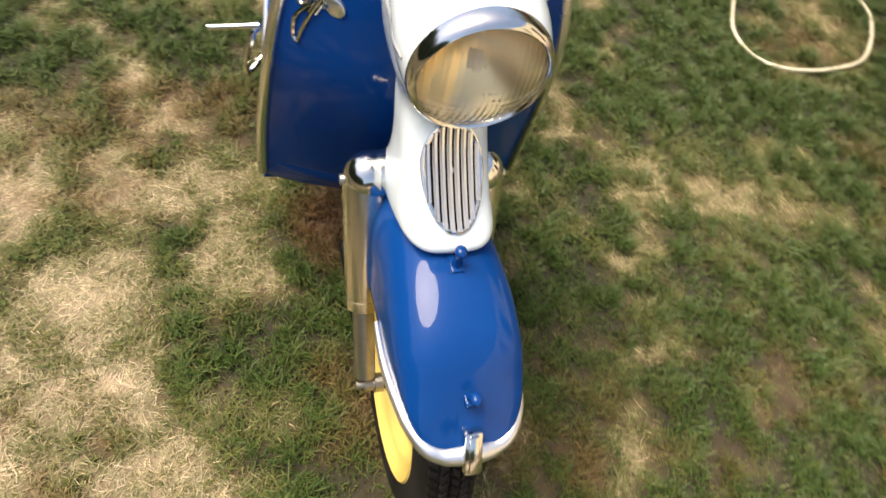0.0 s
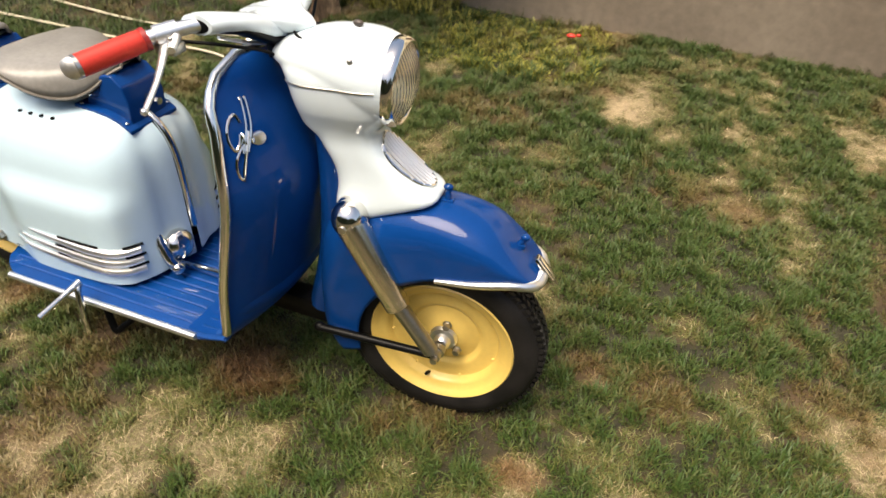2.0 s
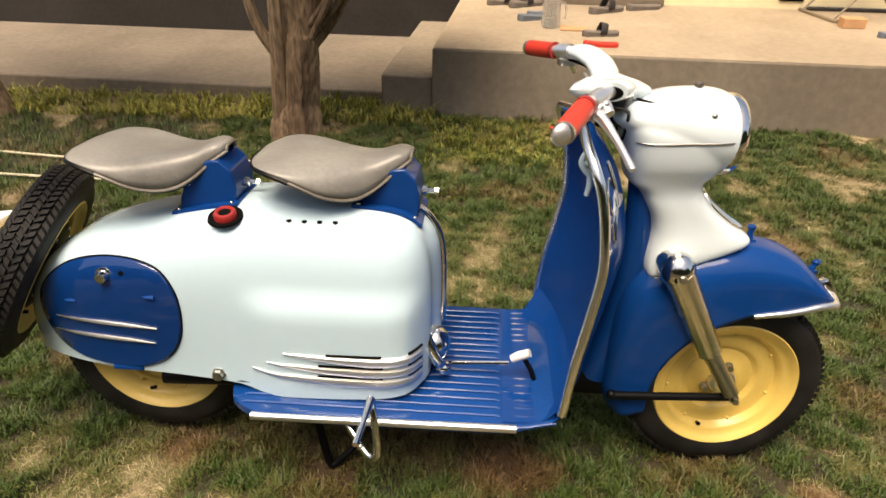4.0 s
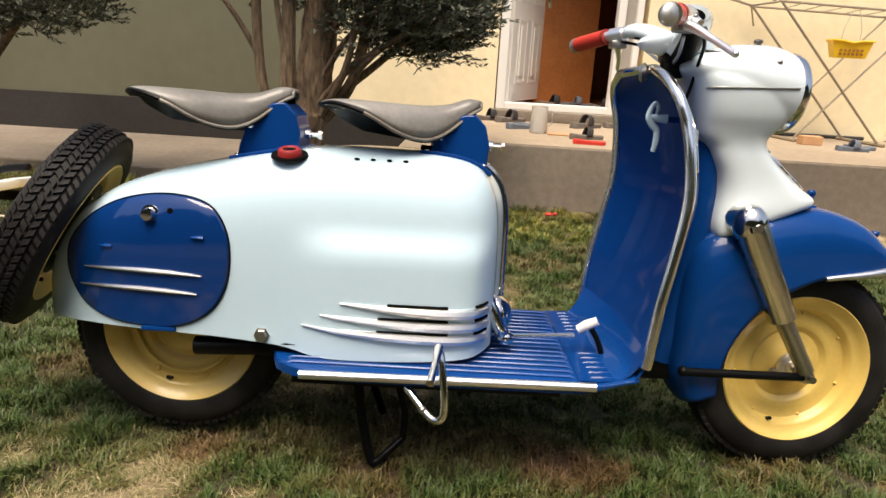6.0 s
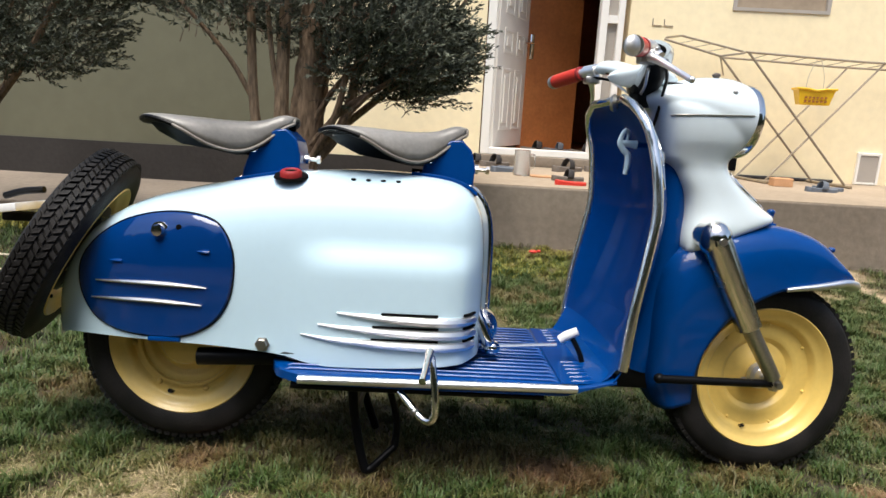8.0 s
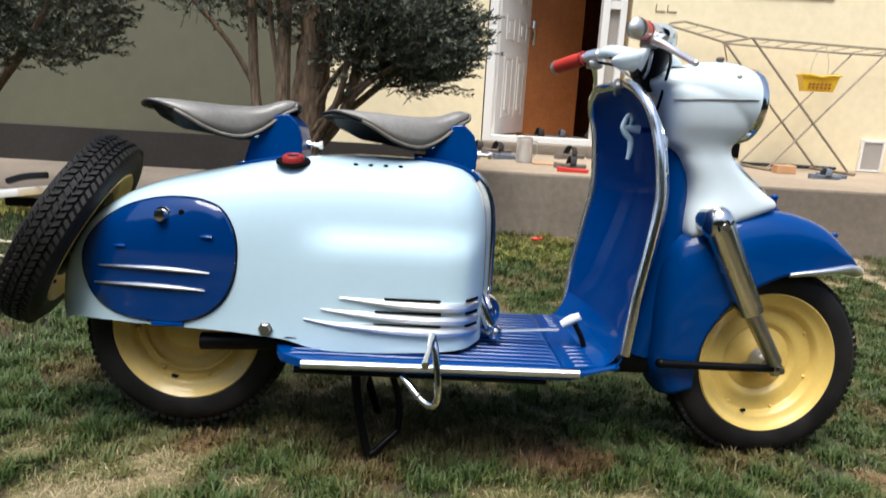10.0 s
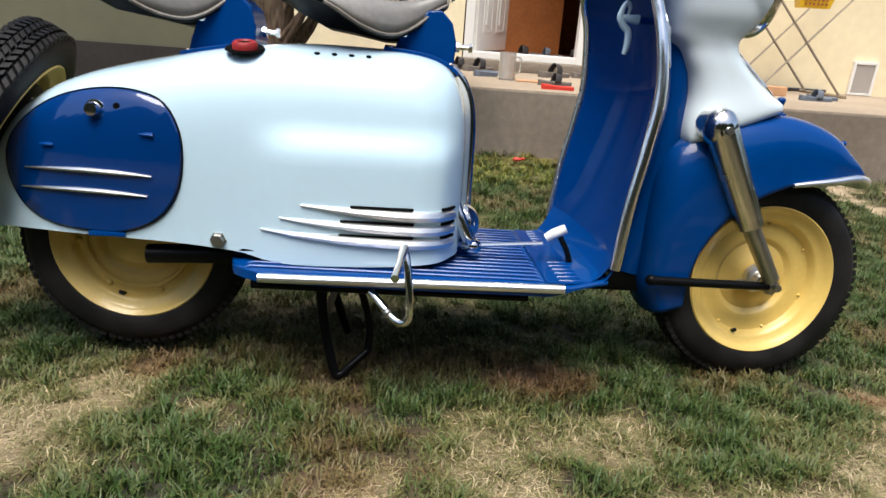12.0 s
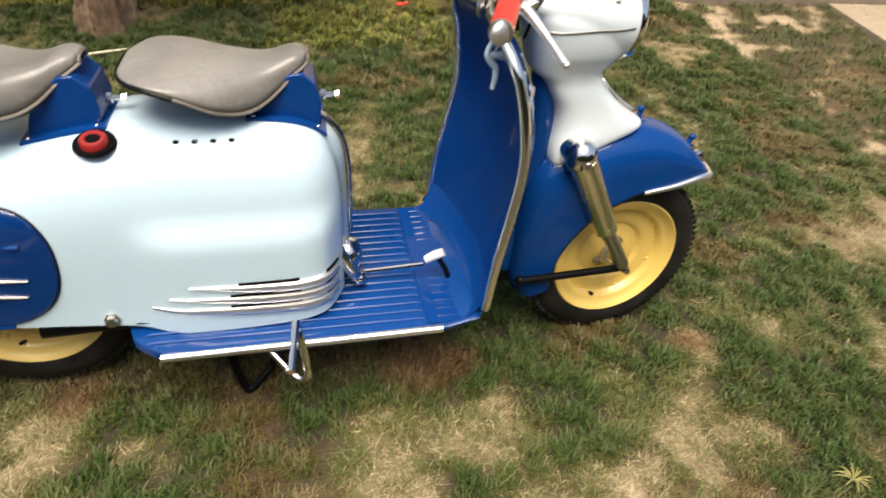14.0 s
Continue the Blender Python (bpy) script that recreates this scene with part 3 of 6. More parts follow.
# drying rack on the terrace
rack = thing("drying_rack", "folding metal laundry drying rack with crossed legs", "drying rack", HOUSE)
ROD = material("rack_wire", (0.36, 0.30, 0.22), 0.4, metal=0.6, vary=0.1)
for y, xf, xt, zt in ((1.12, 2.24, 1.375, 1.338), (1.44, 2.15, 1.30, 1.322)):
    part("top_rail", tube([(xt - 0.02, y, zt), (2.2, y, zt - 0.03), (3.3, y, zt - 0.04)], 0.008, 8, smooth=False), ROD, rack)
    part("leg", tube([(xf, y, TOP + 0.012), (xt, y, zt)], 0.0085, 8, smooth=False), ROD, rack)
    part("leg", tube([(xf - 0.61, y + 0.01, TOP + 0.012), (xf + 0.12, y + 0.01, zt - 0.04)], 0.0075, 8, smooth=False), ROD, rack)
part("foot", tube([(2.25, 1.06, TOP + 0.012), (2.14, 1.50, TOP + 0.012)], 0.012, 8), ROD, rack)
part("foot", tube([(1.64, 1.08, TOP + 0.012), (1.54, 1.50, TOP + 0.012)], 0.012, 8), ROD, rack)
WING = [(1.175, 1.12, 1.300), (0.755, 1.12, 1.400), (0.80, 1.24, 1.425), (0.97, 1.44, 1.468), (1.46, 1.44, 1.372)]
part("wing_frame", tube(WING + [(1.36, 1.15, 1.334), (1.175, 1.12, 1.300)], 0.008, 8, smooth=False), ROD, rack)
part("wing_strut", tube([(1.175, 1.12, 1.300), (1.33, 1.44, 1.19)], 0.006, 8, smooth=False), ROD, rack)
for k in range(3):
    u = 0.25 + 0.25 * k
    a, b = Vector(WING[1]).lerp(Vector(WING[0]), u), Vector(WING[3]).lerp(Vector(WING[4]), u)
    part("wire", tube([a, b], 0.003, 6, smooth=False), ROD, rack)
for k in range(12):
    x = 1.5 + 0.15 * k
    part("wire", tube([(x, 1.12, 1.325 - 0.018 * (x - 1.4)), (x, 1.44, 1.31 - 0.018 * (x - 1.4))], 0.003, 6, smooth=False), ROD, rack)
# peg basket
basket = thing("peg_basket", "yellow plastic peg basket hanging on the drying rack", "basket", HOUSE @ Matrix.Translation((1.89, 1.12, 1.045)) @ Matrix.Rotation(radians(-8), 4, "Z"))
part("tray", loft([[(-0.10, -0.05, -0.06), (0.10, -0.05, -0.06), (0.10, 0.05, -0.06), (-0.10, 0.05, -0.06)], [(-0.125, -0.065, 0.045), (0.125, -0.065, 0.045), (0.125, 0.065, 0.045), (-0.125, 0.065, 0.045)]], caps=(True, False)), BASKET, basket, "", thick=0.004, smooth=False)
part("rim", tube([(-0.13, -0.07, 0.055), (-0.06, -0.07, 0.052), (0, -0.07, 0.040), (0.06, -0.07, 0.052), (0.13, -0.07, 0.055), (0.13, 0.07, 0.055), (0, 0.07, 0.045), (-0.13, 0.07, 0.055), (-0.13, -0.07, 0.055)], 0.009, 6, smooth=False), BASKET, basket)
for k in range(6):
    for z in (-0.042, -0.015):
        part("slot", slab(-0.075 + 0.027 * k, -0.060 + 0.027 * k, -0.0615 - 0.14 * (z + 0.05), -0.052, z, z + 0.014), WOOD, basket, smooth=False)
part("hanger", tube([(-0.06, 0.0, 0.05), (-0.05, 0, 0.16), (0.0, 0, 0.275), (0.05, 0, 0.16), (0.06, 0, 0.05)], 0.003, 6), STRAW, basket)


def slipper(x, y, turn, mat, label, z=TOP, strap=True, group="slippers on the terrace", size=1.0):
    ob = thing("slipper", label, "slipper", HOUSE @ pose(x, y, z, 0, 0, turn) @ Matrix.Scale(size, 4), group)
    outline = [(0.0, 0.012), (0.008, 0.026), (0.03, 0.037), (0.09, 0.034), (0.15, 0.040), (0.21, 0.047), (0.245, 0.042), (0.262, 0.028), (0.270, 0.010)]
    rings = []
    for x0, w in outline:
        heel = 0.012 * min(1, max(0, (0.13 - x0) / 0.11))
        rings.append([(x0, -w, 0.0), (x0, w, 0.0), (x0, w, 0.024 + heel), (x0, w * 0.8, 0.029 + heel), (x0, -w * 0.8, 0.029 + heel), (x0, -w, 0.024 + heel)])
    part("sole", loft(rings, caps=(True, True)), INSOLE if mat is SHOE else mat, ob)
    if strap:
        part("strap", loft([[(0.115 + 0.05 * k + 0.015 * math.sin(a), (0.049 - 0.003 * k) * math.cos(a), 0.020 + (0.075 - 0.012 * k) * math.sin(a)) for a in np.linspace(0, math.pi, 13)] for k in np.linspace(0, 1, 5)], closed=False), mat, ob, thick=0.006)
    return ob


slipper(-0.70, 1.33, 24, SHOE, "dark slipper by the front door")
slipper(-0.53, 1.25, 38, SHOE, "dark slipper with an upright strap by the front door", size=1.05)
slipper(-0.46, 0.82, 28, BLUESHOE, "blue-grey flip-flop on the terrace", strap=False)
slipper(-0.40, 0.95, 32, BLUESHOE, "blue-grey flip-flop on the terrace", strap=False, size=0.9)
slipper(0.03, 1.12, 38, SHOE, "dark slipper with its strap standing up", size=1.1)
slipper(0.30, 1.30, 25, SHOE, "dark slipper lying beside its pair", strap=False)
slipper(-0.06, 0.44, 16, SHOE, "black slipper at the terrace edge", size=0.85)
slipper(-0.07, 0.19, 4, RED, "red slipper at the terrace edge", strap=False, size=0.74)
slipper(1.74, 0.70, 8, BLUESHOE, "blue-grey flip-flop on the terrace", size=0.85)
slipper(1.84, 0.80, 10, BLUESHOE, "blue-grey flip-flop on the terrace", strap=False, size=0.85)
slipper(-0.17, 1.98, 20, SHOE, "dark shoe on the hall floor", z=SILL + 0.011, size=1.1)
slipper(0.05, 2.12, 10, BLUESHOE, "grey shoe on the hall floor", z=SILL + 0.011)
slipper(0.27, 2.06, -15, SHOE, "dark shoe on the hall floor", z=SILL + 0.011)
jar = thing("glass_jug", "clouded glass jug standing on the terrace", "jug", HOUSE @ pose(-0.25, 0.66, TOP))
UPZ = Matrix.Rotation(radians(90), 4, "X")
part("body", lathe([(0.0, 0.004), (0.056, 0.002), (0.06, 0.01), (0.054, 0.165), (0.058, 0.178), (0.055, 0.178), (0.051, 0.16), (0.056, 0.012), (0.0, 0.01)], 28, UPZ), GLASS, jar)
part("handle", tube([(0.045, 0, 0.15), (0.085, 0, 0.14), (0.085, 0, 0.06), (0.047, 0, 0.04)], 0.006, 8), GLASS, jar)
tagged(part("paper", slab(-0.19, -0.02, 0.56, 0.68, TOP + 0.001, TOP + 0.010, 0.002), BRICK, None, "", HOUSE, smooth=False), "thin brown folded paper packet on the terrace", "packet")
tagged(part("brick", slab(1.62, 1.76, 0.93, 1.02, TOP + 0.001, TOP + 0.062, 0.004), BRICK, None, "", HOUSE, smooth=False), "single orange brick lying on the terrace", "brick")
tagged(part("vent", slab(1.40, 1.57, WALL_Y - 0.01, WALL_Y - 0.001, 0.44, 0.63), DARK, None, "", HOUSE, smooth=False), "dark cellar vent low in the wall", "vent")
tagged(part("red_scrap", join(ball((-0.22, 2.28, 0.022), 0.016, 1.6, 1, 0.7, 8), ball((-0.185, 2.29, 0.024), 0.011, 1.2, 1, 0.8, 8)), RED, None), "red scrap lying in the grass by the terrace", "scrap")

# garden hose
hose_pts = [(-4.2, 1.95), (-3.47, 1.82), (-2.93, 1.75), (-2.49, 1.72), (-1.95, 1.74), (-1.55, 1.84), (-1.34, 1.86), (-1.13, 1.74), (-1.07, 1.59), (-1.08, 1.43), (-1.15, 1.34), (-1.28, 1.32), (-1.42, 1.37), (-1.59, 1.45), (-1.92, 1.55), (-2.5, 1.51), (-3.0, 1.53), (-4.2, 1.55)]
tagged(part("garden_hose", tube([(x, y, float(lawn_height(x, y)) + 0.022) for x, y in hose_pts], 0.0065, 8, 8), STRAW, None), "beige garden hose lying in a loop on the lawn", "hose")


# ---- trees ----
LEAF = material("juniper_leaves", (0.050, 0.058, 0.036), 0.7, vary=0.4, scale=11, spec=0.25, other=(0.165, 0.175, 0.130))
ln = LEAF.node_tree
each, tint, shade = [ln.nodes.new(k) for k in ("ShaderNodeNewGeometry", "ShaderNodeMapRange", "ShaderNodeHueSaturation")]
tint.inputs[3].default_value, tint.inputs[4].default_value = 0.45, 1.7
ln.links.new(each.outputs["Random Per Island"], tint.inputs[0])
ln.links.new(tint.outputs[0], shade.inputs["Value"])
ln.links.new([n for n in ln.nodes if n.bl_idname == "ShaderNodeHueSaturation" and n != shade][0].outputs[0], shade.inputs["Color"])
ln.links.new(shade.outputs[0], ln.nodes["Principled BSDF"].inputs["Base Color"])
TWIG = material("dry_twigs", (0.16, 0.11, 0.075), 0.9, vary=0.3, scale=10)


def tree(x, y, limbs, trunk, clumps, seed, label):
    rng = random.Random(seed)
    z = float(lawn_height(x, y)) - 0.05
    t = thing("tree", label, "tree", pose(x, y, z), "conifers by the house")
    bm = tube(trunk, [0.150, 0.105, 0.088, 0.078, 0.065, 0.045], 48, 26)
    for v in bm.verts:
        n = noise.noise(Vector((v.co.x * 14, v.co.y * 14, v.co.z * 2.5))) * 0.026 + noise.noise(Vector((v.co.x * 42, v.co.y * 42, v.co.z * 7))) * 0.016 + noise.noise(Vector((v.co.x * 90, v.co.y * 90, v.co.z * 22))) * 0.007
        v.co += Vector((v.co.x, v.co.y, 0)).normalized() * n if v.co.z < 0.6 else Vector((n, n, 0))
    part("trunk", bm, BARK, t, "rough grey-brown trunk")
    for pts, r in limbs:
        part("limb", tube(pts, [r, r * 0.8, r * 0.5], 8, 6), BARK, t)
    verts, faces, twigs = [], [], []
    for cx, cy, cz, rx, rz, count in clumps:
        for _ in range(count):
            a, b = rng.uniform(0, 2 * math.pi), rng.uniform(-1, 1)
            q = rng.uniform(0.35, 1.0) ** 0.5
            h = math.sqrt(1 - b * b)
            c = Vector((cx + rx * q * h * math.cos(a), cy + rx * q * h * math.sin(a), cz + rz * q * b))
            d = Vector((c.x * 0.8 + rng.gauss(0, 0.3), c.y * 0.8 + rng.gauss(0, 0.3), rng.uniform(-0.1, 0.7))).normalized()
            length = rng.uniform(0.09, 0.2)
            twigs.append((c - d * 0.08, c + d * length * 0.7))
            side = d.orthogonal().normalized()
            up = d.cross(side)
            for k in range(34):
                s = k / 34 * length
                ang = rng.uniform(0, 2 * math.pi)
                o = (side * math.cos(ang) + up * math.sin(ang)) * (0.75 - 0.4 * k / 34) + d * rng.uniform(0.5, 1.1)
                o.normalize()
                L = rng.uniform(0.016, 0.038)
                w = o.cross(Vector((rng.gauss(0, 1), rng.gauss(0, 1), rng.gauss(0, 1)))).normalized() * rng.uniform(0.003, 0.006)
                p = c + d * s
                i = len(verts)
                verts.extend([p - w * 0.6, p + o * L * 0.5 - w, p + o * L, p + o * L * 0.5 + w])
                faces.append((i, i + 1, i + 2, i + 3))
    me = bpy.data.meshes.new("crown")
    me.from_pydata([tuple(v) for v in verts], [], faces)
    me.materials.append(LEAF)
    crown = new("crown", me)
    crown.parent = t
    tagged(crown, "dark grey-green scaly juniper foliage", kind="stuff")
    tw = bmesh.new()
    for a, b in twigs[::3]:
        d = (b - a)
        s = d.orthogonal().normalized() * 0.003
        u = d.cross(s).normalized() * 0.003
        p = [tw.verts.new(v) for v in (a + s, a - s * 0.5 + u, a - s * 0.5 - u, b)]
        for f in ((0, 1, 3), (1, 2, 3), (2, 0, 3)):
            tw.faces.new([p[k] for k in f])
    tagged(part("dry_twig", tw, TWIG, t), kind="stuff")
    return t


tall_stems = [
    ([(-0.02, -0.03, 0.45), (-0.14, -0.08, 0.75), (-0.17, -0.06, 1.4), (-0.2, -0.02, 2.0)], 0.032),
    ([(0.10, -0.04, 0.50), (0.32, -0.08, 0.78), (0.42, -0.1, 1.2), (0.55, -0.1, 1.7)], 0.034),
    ([(0.12, 0.0, 0.62), (0.42, -0.05, 0.85), (0.75, -0.1, 1.15), (0.95, -0.1, 1.45)], 0.022),
    ([(0.10, -0.03, 0.55), (0.0, -0.07, 0.82), (-0.05, -0.1, 1.1), (-0.09, -0.1, 1.6)], 0.02),
    ([(0.14, -0.02, 0.9), (0.28, -0.1, 1.15), (0.3, -0.1, 1.6)], 0.02),
    ([(0.12, -0.05, 0.72), (0.3, -0.14, 0.98), (0.52, -0.2, 1.2), (0.62, -0.2, 1.5)], 0.017),
]
side_limbs = [
    ([(0.2, -0.09, 0.64), (0.45, -0.2, 0.92), (0.72, -0.24, 1.1), (0.86, -0.22, 1.28)], 0.015),
    ([(-0.155, -0.072, 0.88), (-0.3, -0.1, 1.12), (-0.6, -0.15, 1.45)], 0.016),
    ([(-0.06, -0.05, 0.12), (-0.02, -0.07, 0.6), (0.0, -0.08, 1.05), (0.03, -0.08, 1.7)], 0.050),
    ([(0.15, -0.08, 0.66), (0.34, -0.16, 0.86), (0.60, -0.22, 1.02), (0.80, -0.26, 1.20)], 0.018),
    ([(0.16, -0.08, 0.60), (0.30, -0.18, 0.84), (0.36, -0.22, 1.10), (0.40, -0.22, 1.45)], 0.020),
]
tree(-1.64, 2.15, tall_stems + side_limbs,
     [(0, 0, 0), (0.03, 0, 0.25), (0.10, -0.02, 0.6), (0.14, -0.03, 1.0), (0.17, -0.03, 1.5), (0.2, 0, 2.6)],
     [(0.55, -0.05, 1.22, 0.42, 0.32, 620), (0.70, -0.1, 1.12, 0.25, 0.26, 420), (0.38, -0.1, 1.12, 0.16, 0.16, 50), (0.25, -0.1, 1.5, 0.45, 0.3, 320), (-0.35, -0.05, 1.44, 0.46, 0.26, 380), (-0.05, 0.1, 1.35, 0.35, 0.3, 180), (0.1, 0, 2.0, 0.85, 0.5, 240), (0.1, 0.1, 2.7, 0.7, 0.6, 160), (0.35, -0.12, 1.05, 0.2, 0.2, 30)],
     7, "many-stemmed juniper tree with rough bark on the lawn by the house")
tree(-3.53, 2.30,
     [([(0.03, -0.03, 0.5), (0.25, -0.08, 0.75), (0.5, -0.1, 1.05), (0.7, -0.1, 1.4)], 0.03), ([(0.05, 0, 0.7), (0.3, -0.05, 1.1), (0.5, -0.05, 1.6)], 0.025)],
     [(0, 0, 0), (0.0, 0, 0.25), (0.03, -0.02, 0.6), (0.05, -0.03, 1.0), (0.05, -0.03, 1.5), (0.1, 0, 2.6)],
     [(0.62, -0.15, 1.22, 0.38, 0.32, 380), (0.3, -0.1, 1.2, 0.4, 0.35, 300), (0.1, 0, 1.8, 0.9, 0.5, 280), (0.1, 0.1, 2.7, 0.8, 0.7, 200), (0.8, -0.1, 1.55, 0.38, 0.28, 240)],
     8, "juniper tree with rough bark at the end of the lawn")

# ---- scooter ----
scooter = thing("motor_scooter", "vintage two-tone blue motor scooter with yellow wheels on its stand", "scooter", LEAN)
STEER = Matrix.Translation((-0.28, 0, 0)) @ Matrix.Rotation(radians(5), 4, "Z") @ Matrix.Translation((0.28, 0, 0))

# rear cowl: height and half width along x
COWL_TOP = [(-1.668, 0.26), (-1.66, 0.33), (-1.645, 0.40), (-1.618, 0.455), (-1.573, 0.512), (-1.535, 0.543), (-1.471, 0.578), (-1.383, 0.608), (-1.244, 0.641), (-1.131, 0.662), (-1.004, 0.673), (-0.857, 0.672), (-0.78, 0.664), (-0.735, 0.648), (-0.705, 0.622), (-0.688, 0.59), (-0.68, 0.55), (-0.677, 0.50)]
COWL_HALF = [(-1.668, 0.002), (-1.66, 0.035), (-1.64, 0.065), (-1.6, 0.096), (-1.55, 0.121), (-1.48, 0.144), (-1.4, 0.158), (-1.25, 0.168), (-1.0, 0.172), (-0.85, 0.172), (-0.78, 0.168), (-0.745, 0.156), (-0.72, 0.136), (-0.70, 0.108), (-0.685, 0.07), (-0.677, 0.01)]
COWL_LOW = [(-1.668, 0.255), (-1.6, 0.285), (-1.3, 0.288), (-1.13, 0.276), (-1.06, 0.262), (-0.9, 0.262), (-0.75, 0.272), (-0.677, 0.28)]


def smoothstep(a, b, x):
    t = min(1, max(0, (x - a) / (b - a)))
    return t * t * (3 - 2 * t)


def cowl_half(x, z):
    """Half width of the cowl at a height."""
    w, top, low = lerp(x, COWL_HALF), lerp(x, COWL_TOP), lerp(x, COWL_LOW)
    zc = low + (top - low) * 0.42
    if z > zc:
        q = min(1, (z - zc) / (top - zc))
        w *= max(0, 1 - q**3.3) ** (1 / 3.3)
    bulge = smoothstep(-1.11, -1.01, x) * (1 - smoothstep(-0.74, -0.69, x)) * (1 - smoothstep(0.465, 0.53, z))
    return w * (1 - 0.02 * smoothstep(0.45, 0.28, z)) + 0.021 * bulge


def cowl_mesh():
    xs = [-1.668 + 0.991 * (0.5 - 0.5 * math.cos(math.pi * i / 78)) for i in range(79)]
    rings = []
    for x in xs:
        top, low = lerp(x, COWL_TOP), lerp(x, COWL_LOW)
        zs = [low + (top - low) * math.sin(math.pi / 2 * k / 30) for k in range(31)]
        right = [(x, -cowl_half(x, z), z) for z in zs]
        rings.append(right + [(x, -p[1], p[2]) for p in right[-2::-1]])
    return loft(rings, closed=False)


def grooved(bm):
    """Shallow hollows at either hand of the middle ridge."""
    for v in bm.verts:
        v.co.x -= 0.010 * math.exp(-(((abs(v.co.y) - 0.062) / 0.026) ** 2)) * smoothstep(-0.80, -0.70, v.co.x) * smoothstep(0.67, 0.6, v.co.z)
    return bm


cowl = part("rear_cowl", grooved(cowl_mesh()), SKYBLUE, scooter, "glossy pale blue engine cowl")
part("cowl_floor", loft([[(x, -cowl_half(x, 0.3) + 0.012, 0.29), (x, cowl_half(x, 0.3) - 0.012, 0.29)] for x in np.linspace(-1.6, -0.72, 20)], closed=False), BLACK, scooter)


def on_cowl(x, z, out, side=-1):
    return Vector((x, side * (cowl_half(x, z) + out), z))


def plate_on_cowl(outline, out, side, inset=0.006, rings=6):
    """A domed plate that follows the cowl, from its outline in x and z."""
    c = sum((Vector((p[0], p[1])) for p in outline), Vector((0, 0))) / len(outline)
    rows = []
    for k in range(rings + 3):
        if k < 2:
            s, o = 1.0, (-0.003, out * 0.6)[k]
        else:
            s, o = 1 - 0.018 - (k - 2) / rings * 0.97, out
        rows.append([on_cowl(c.x + (p[0] - c.x) * s, c.y + (p[1] - c.y) * s, o, side) for p in outline])
    return loft(rows, caps=(False, True))


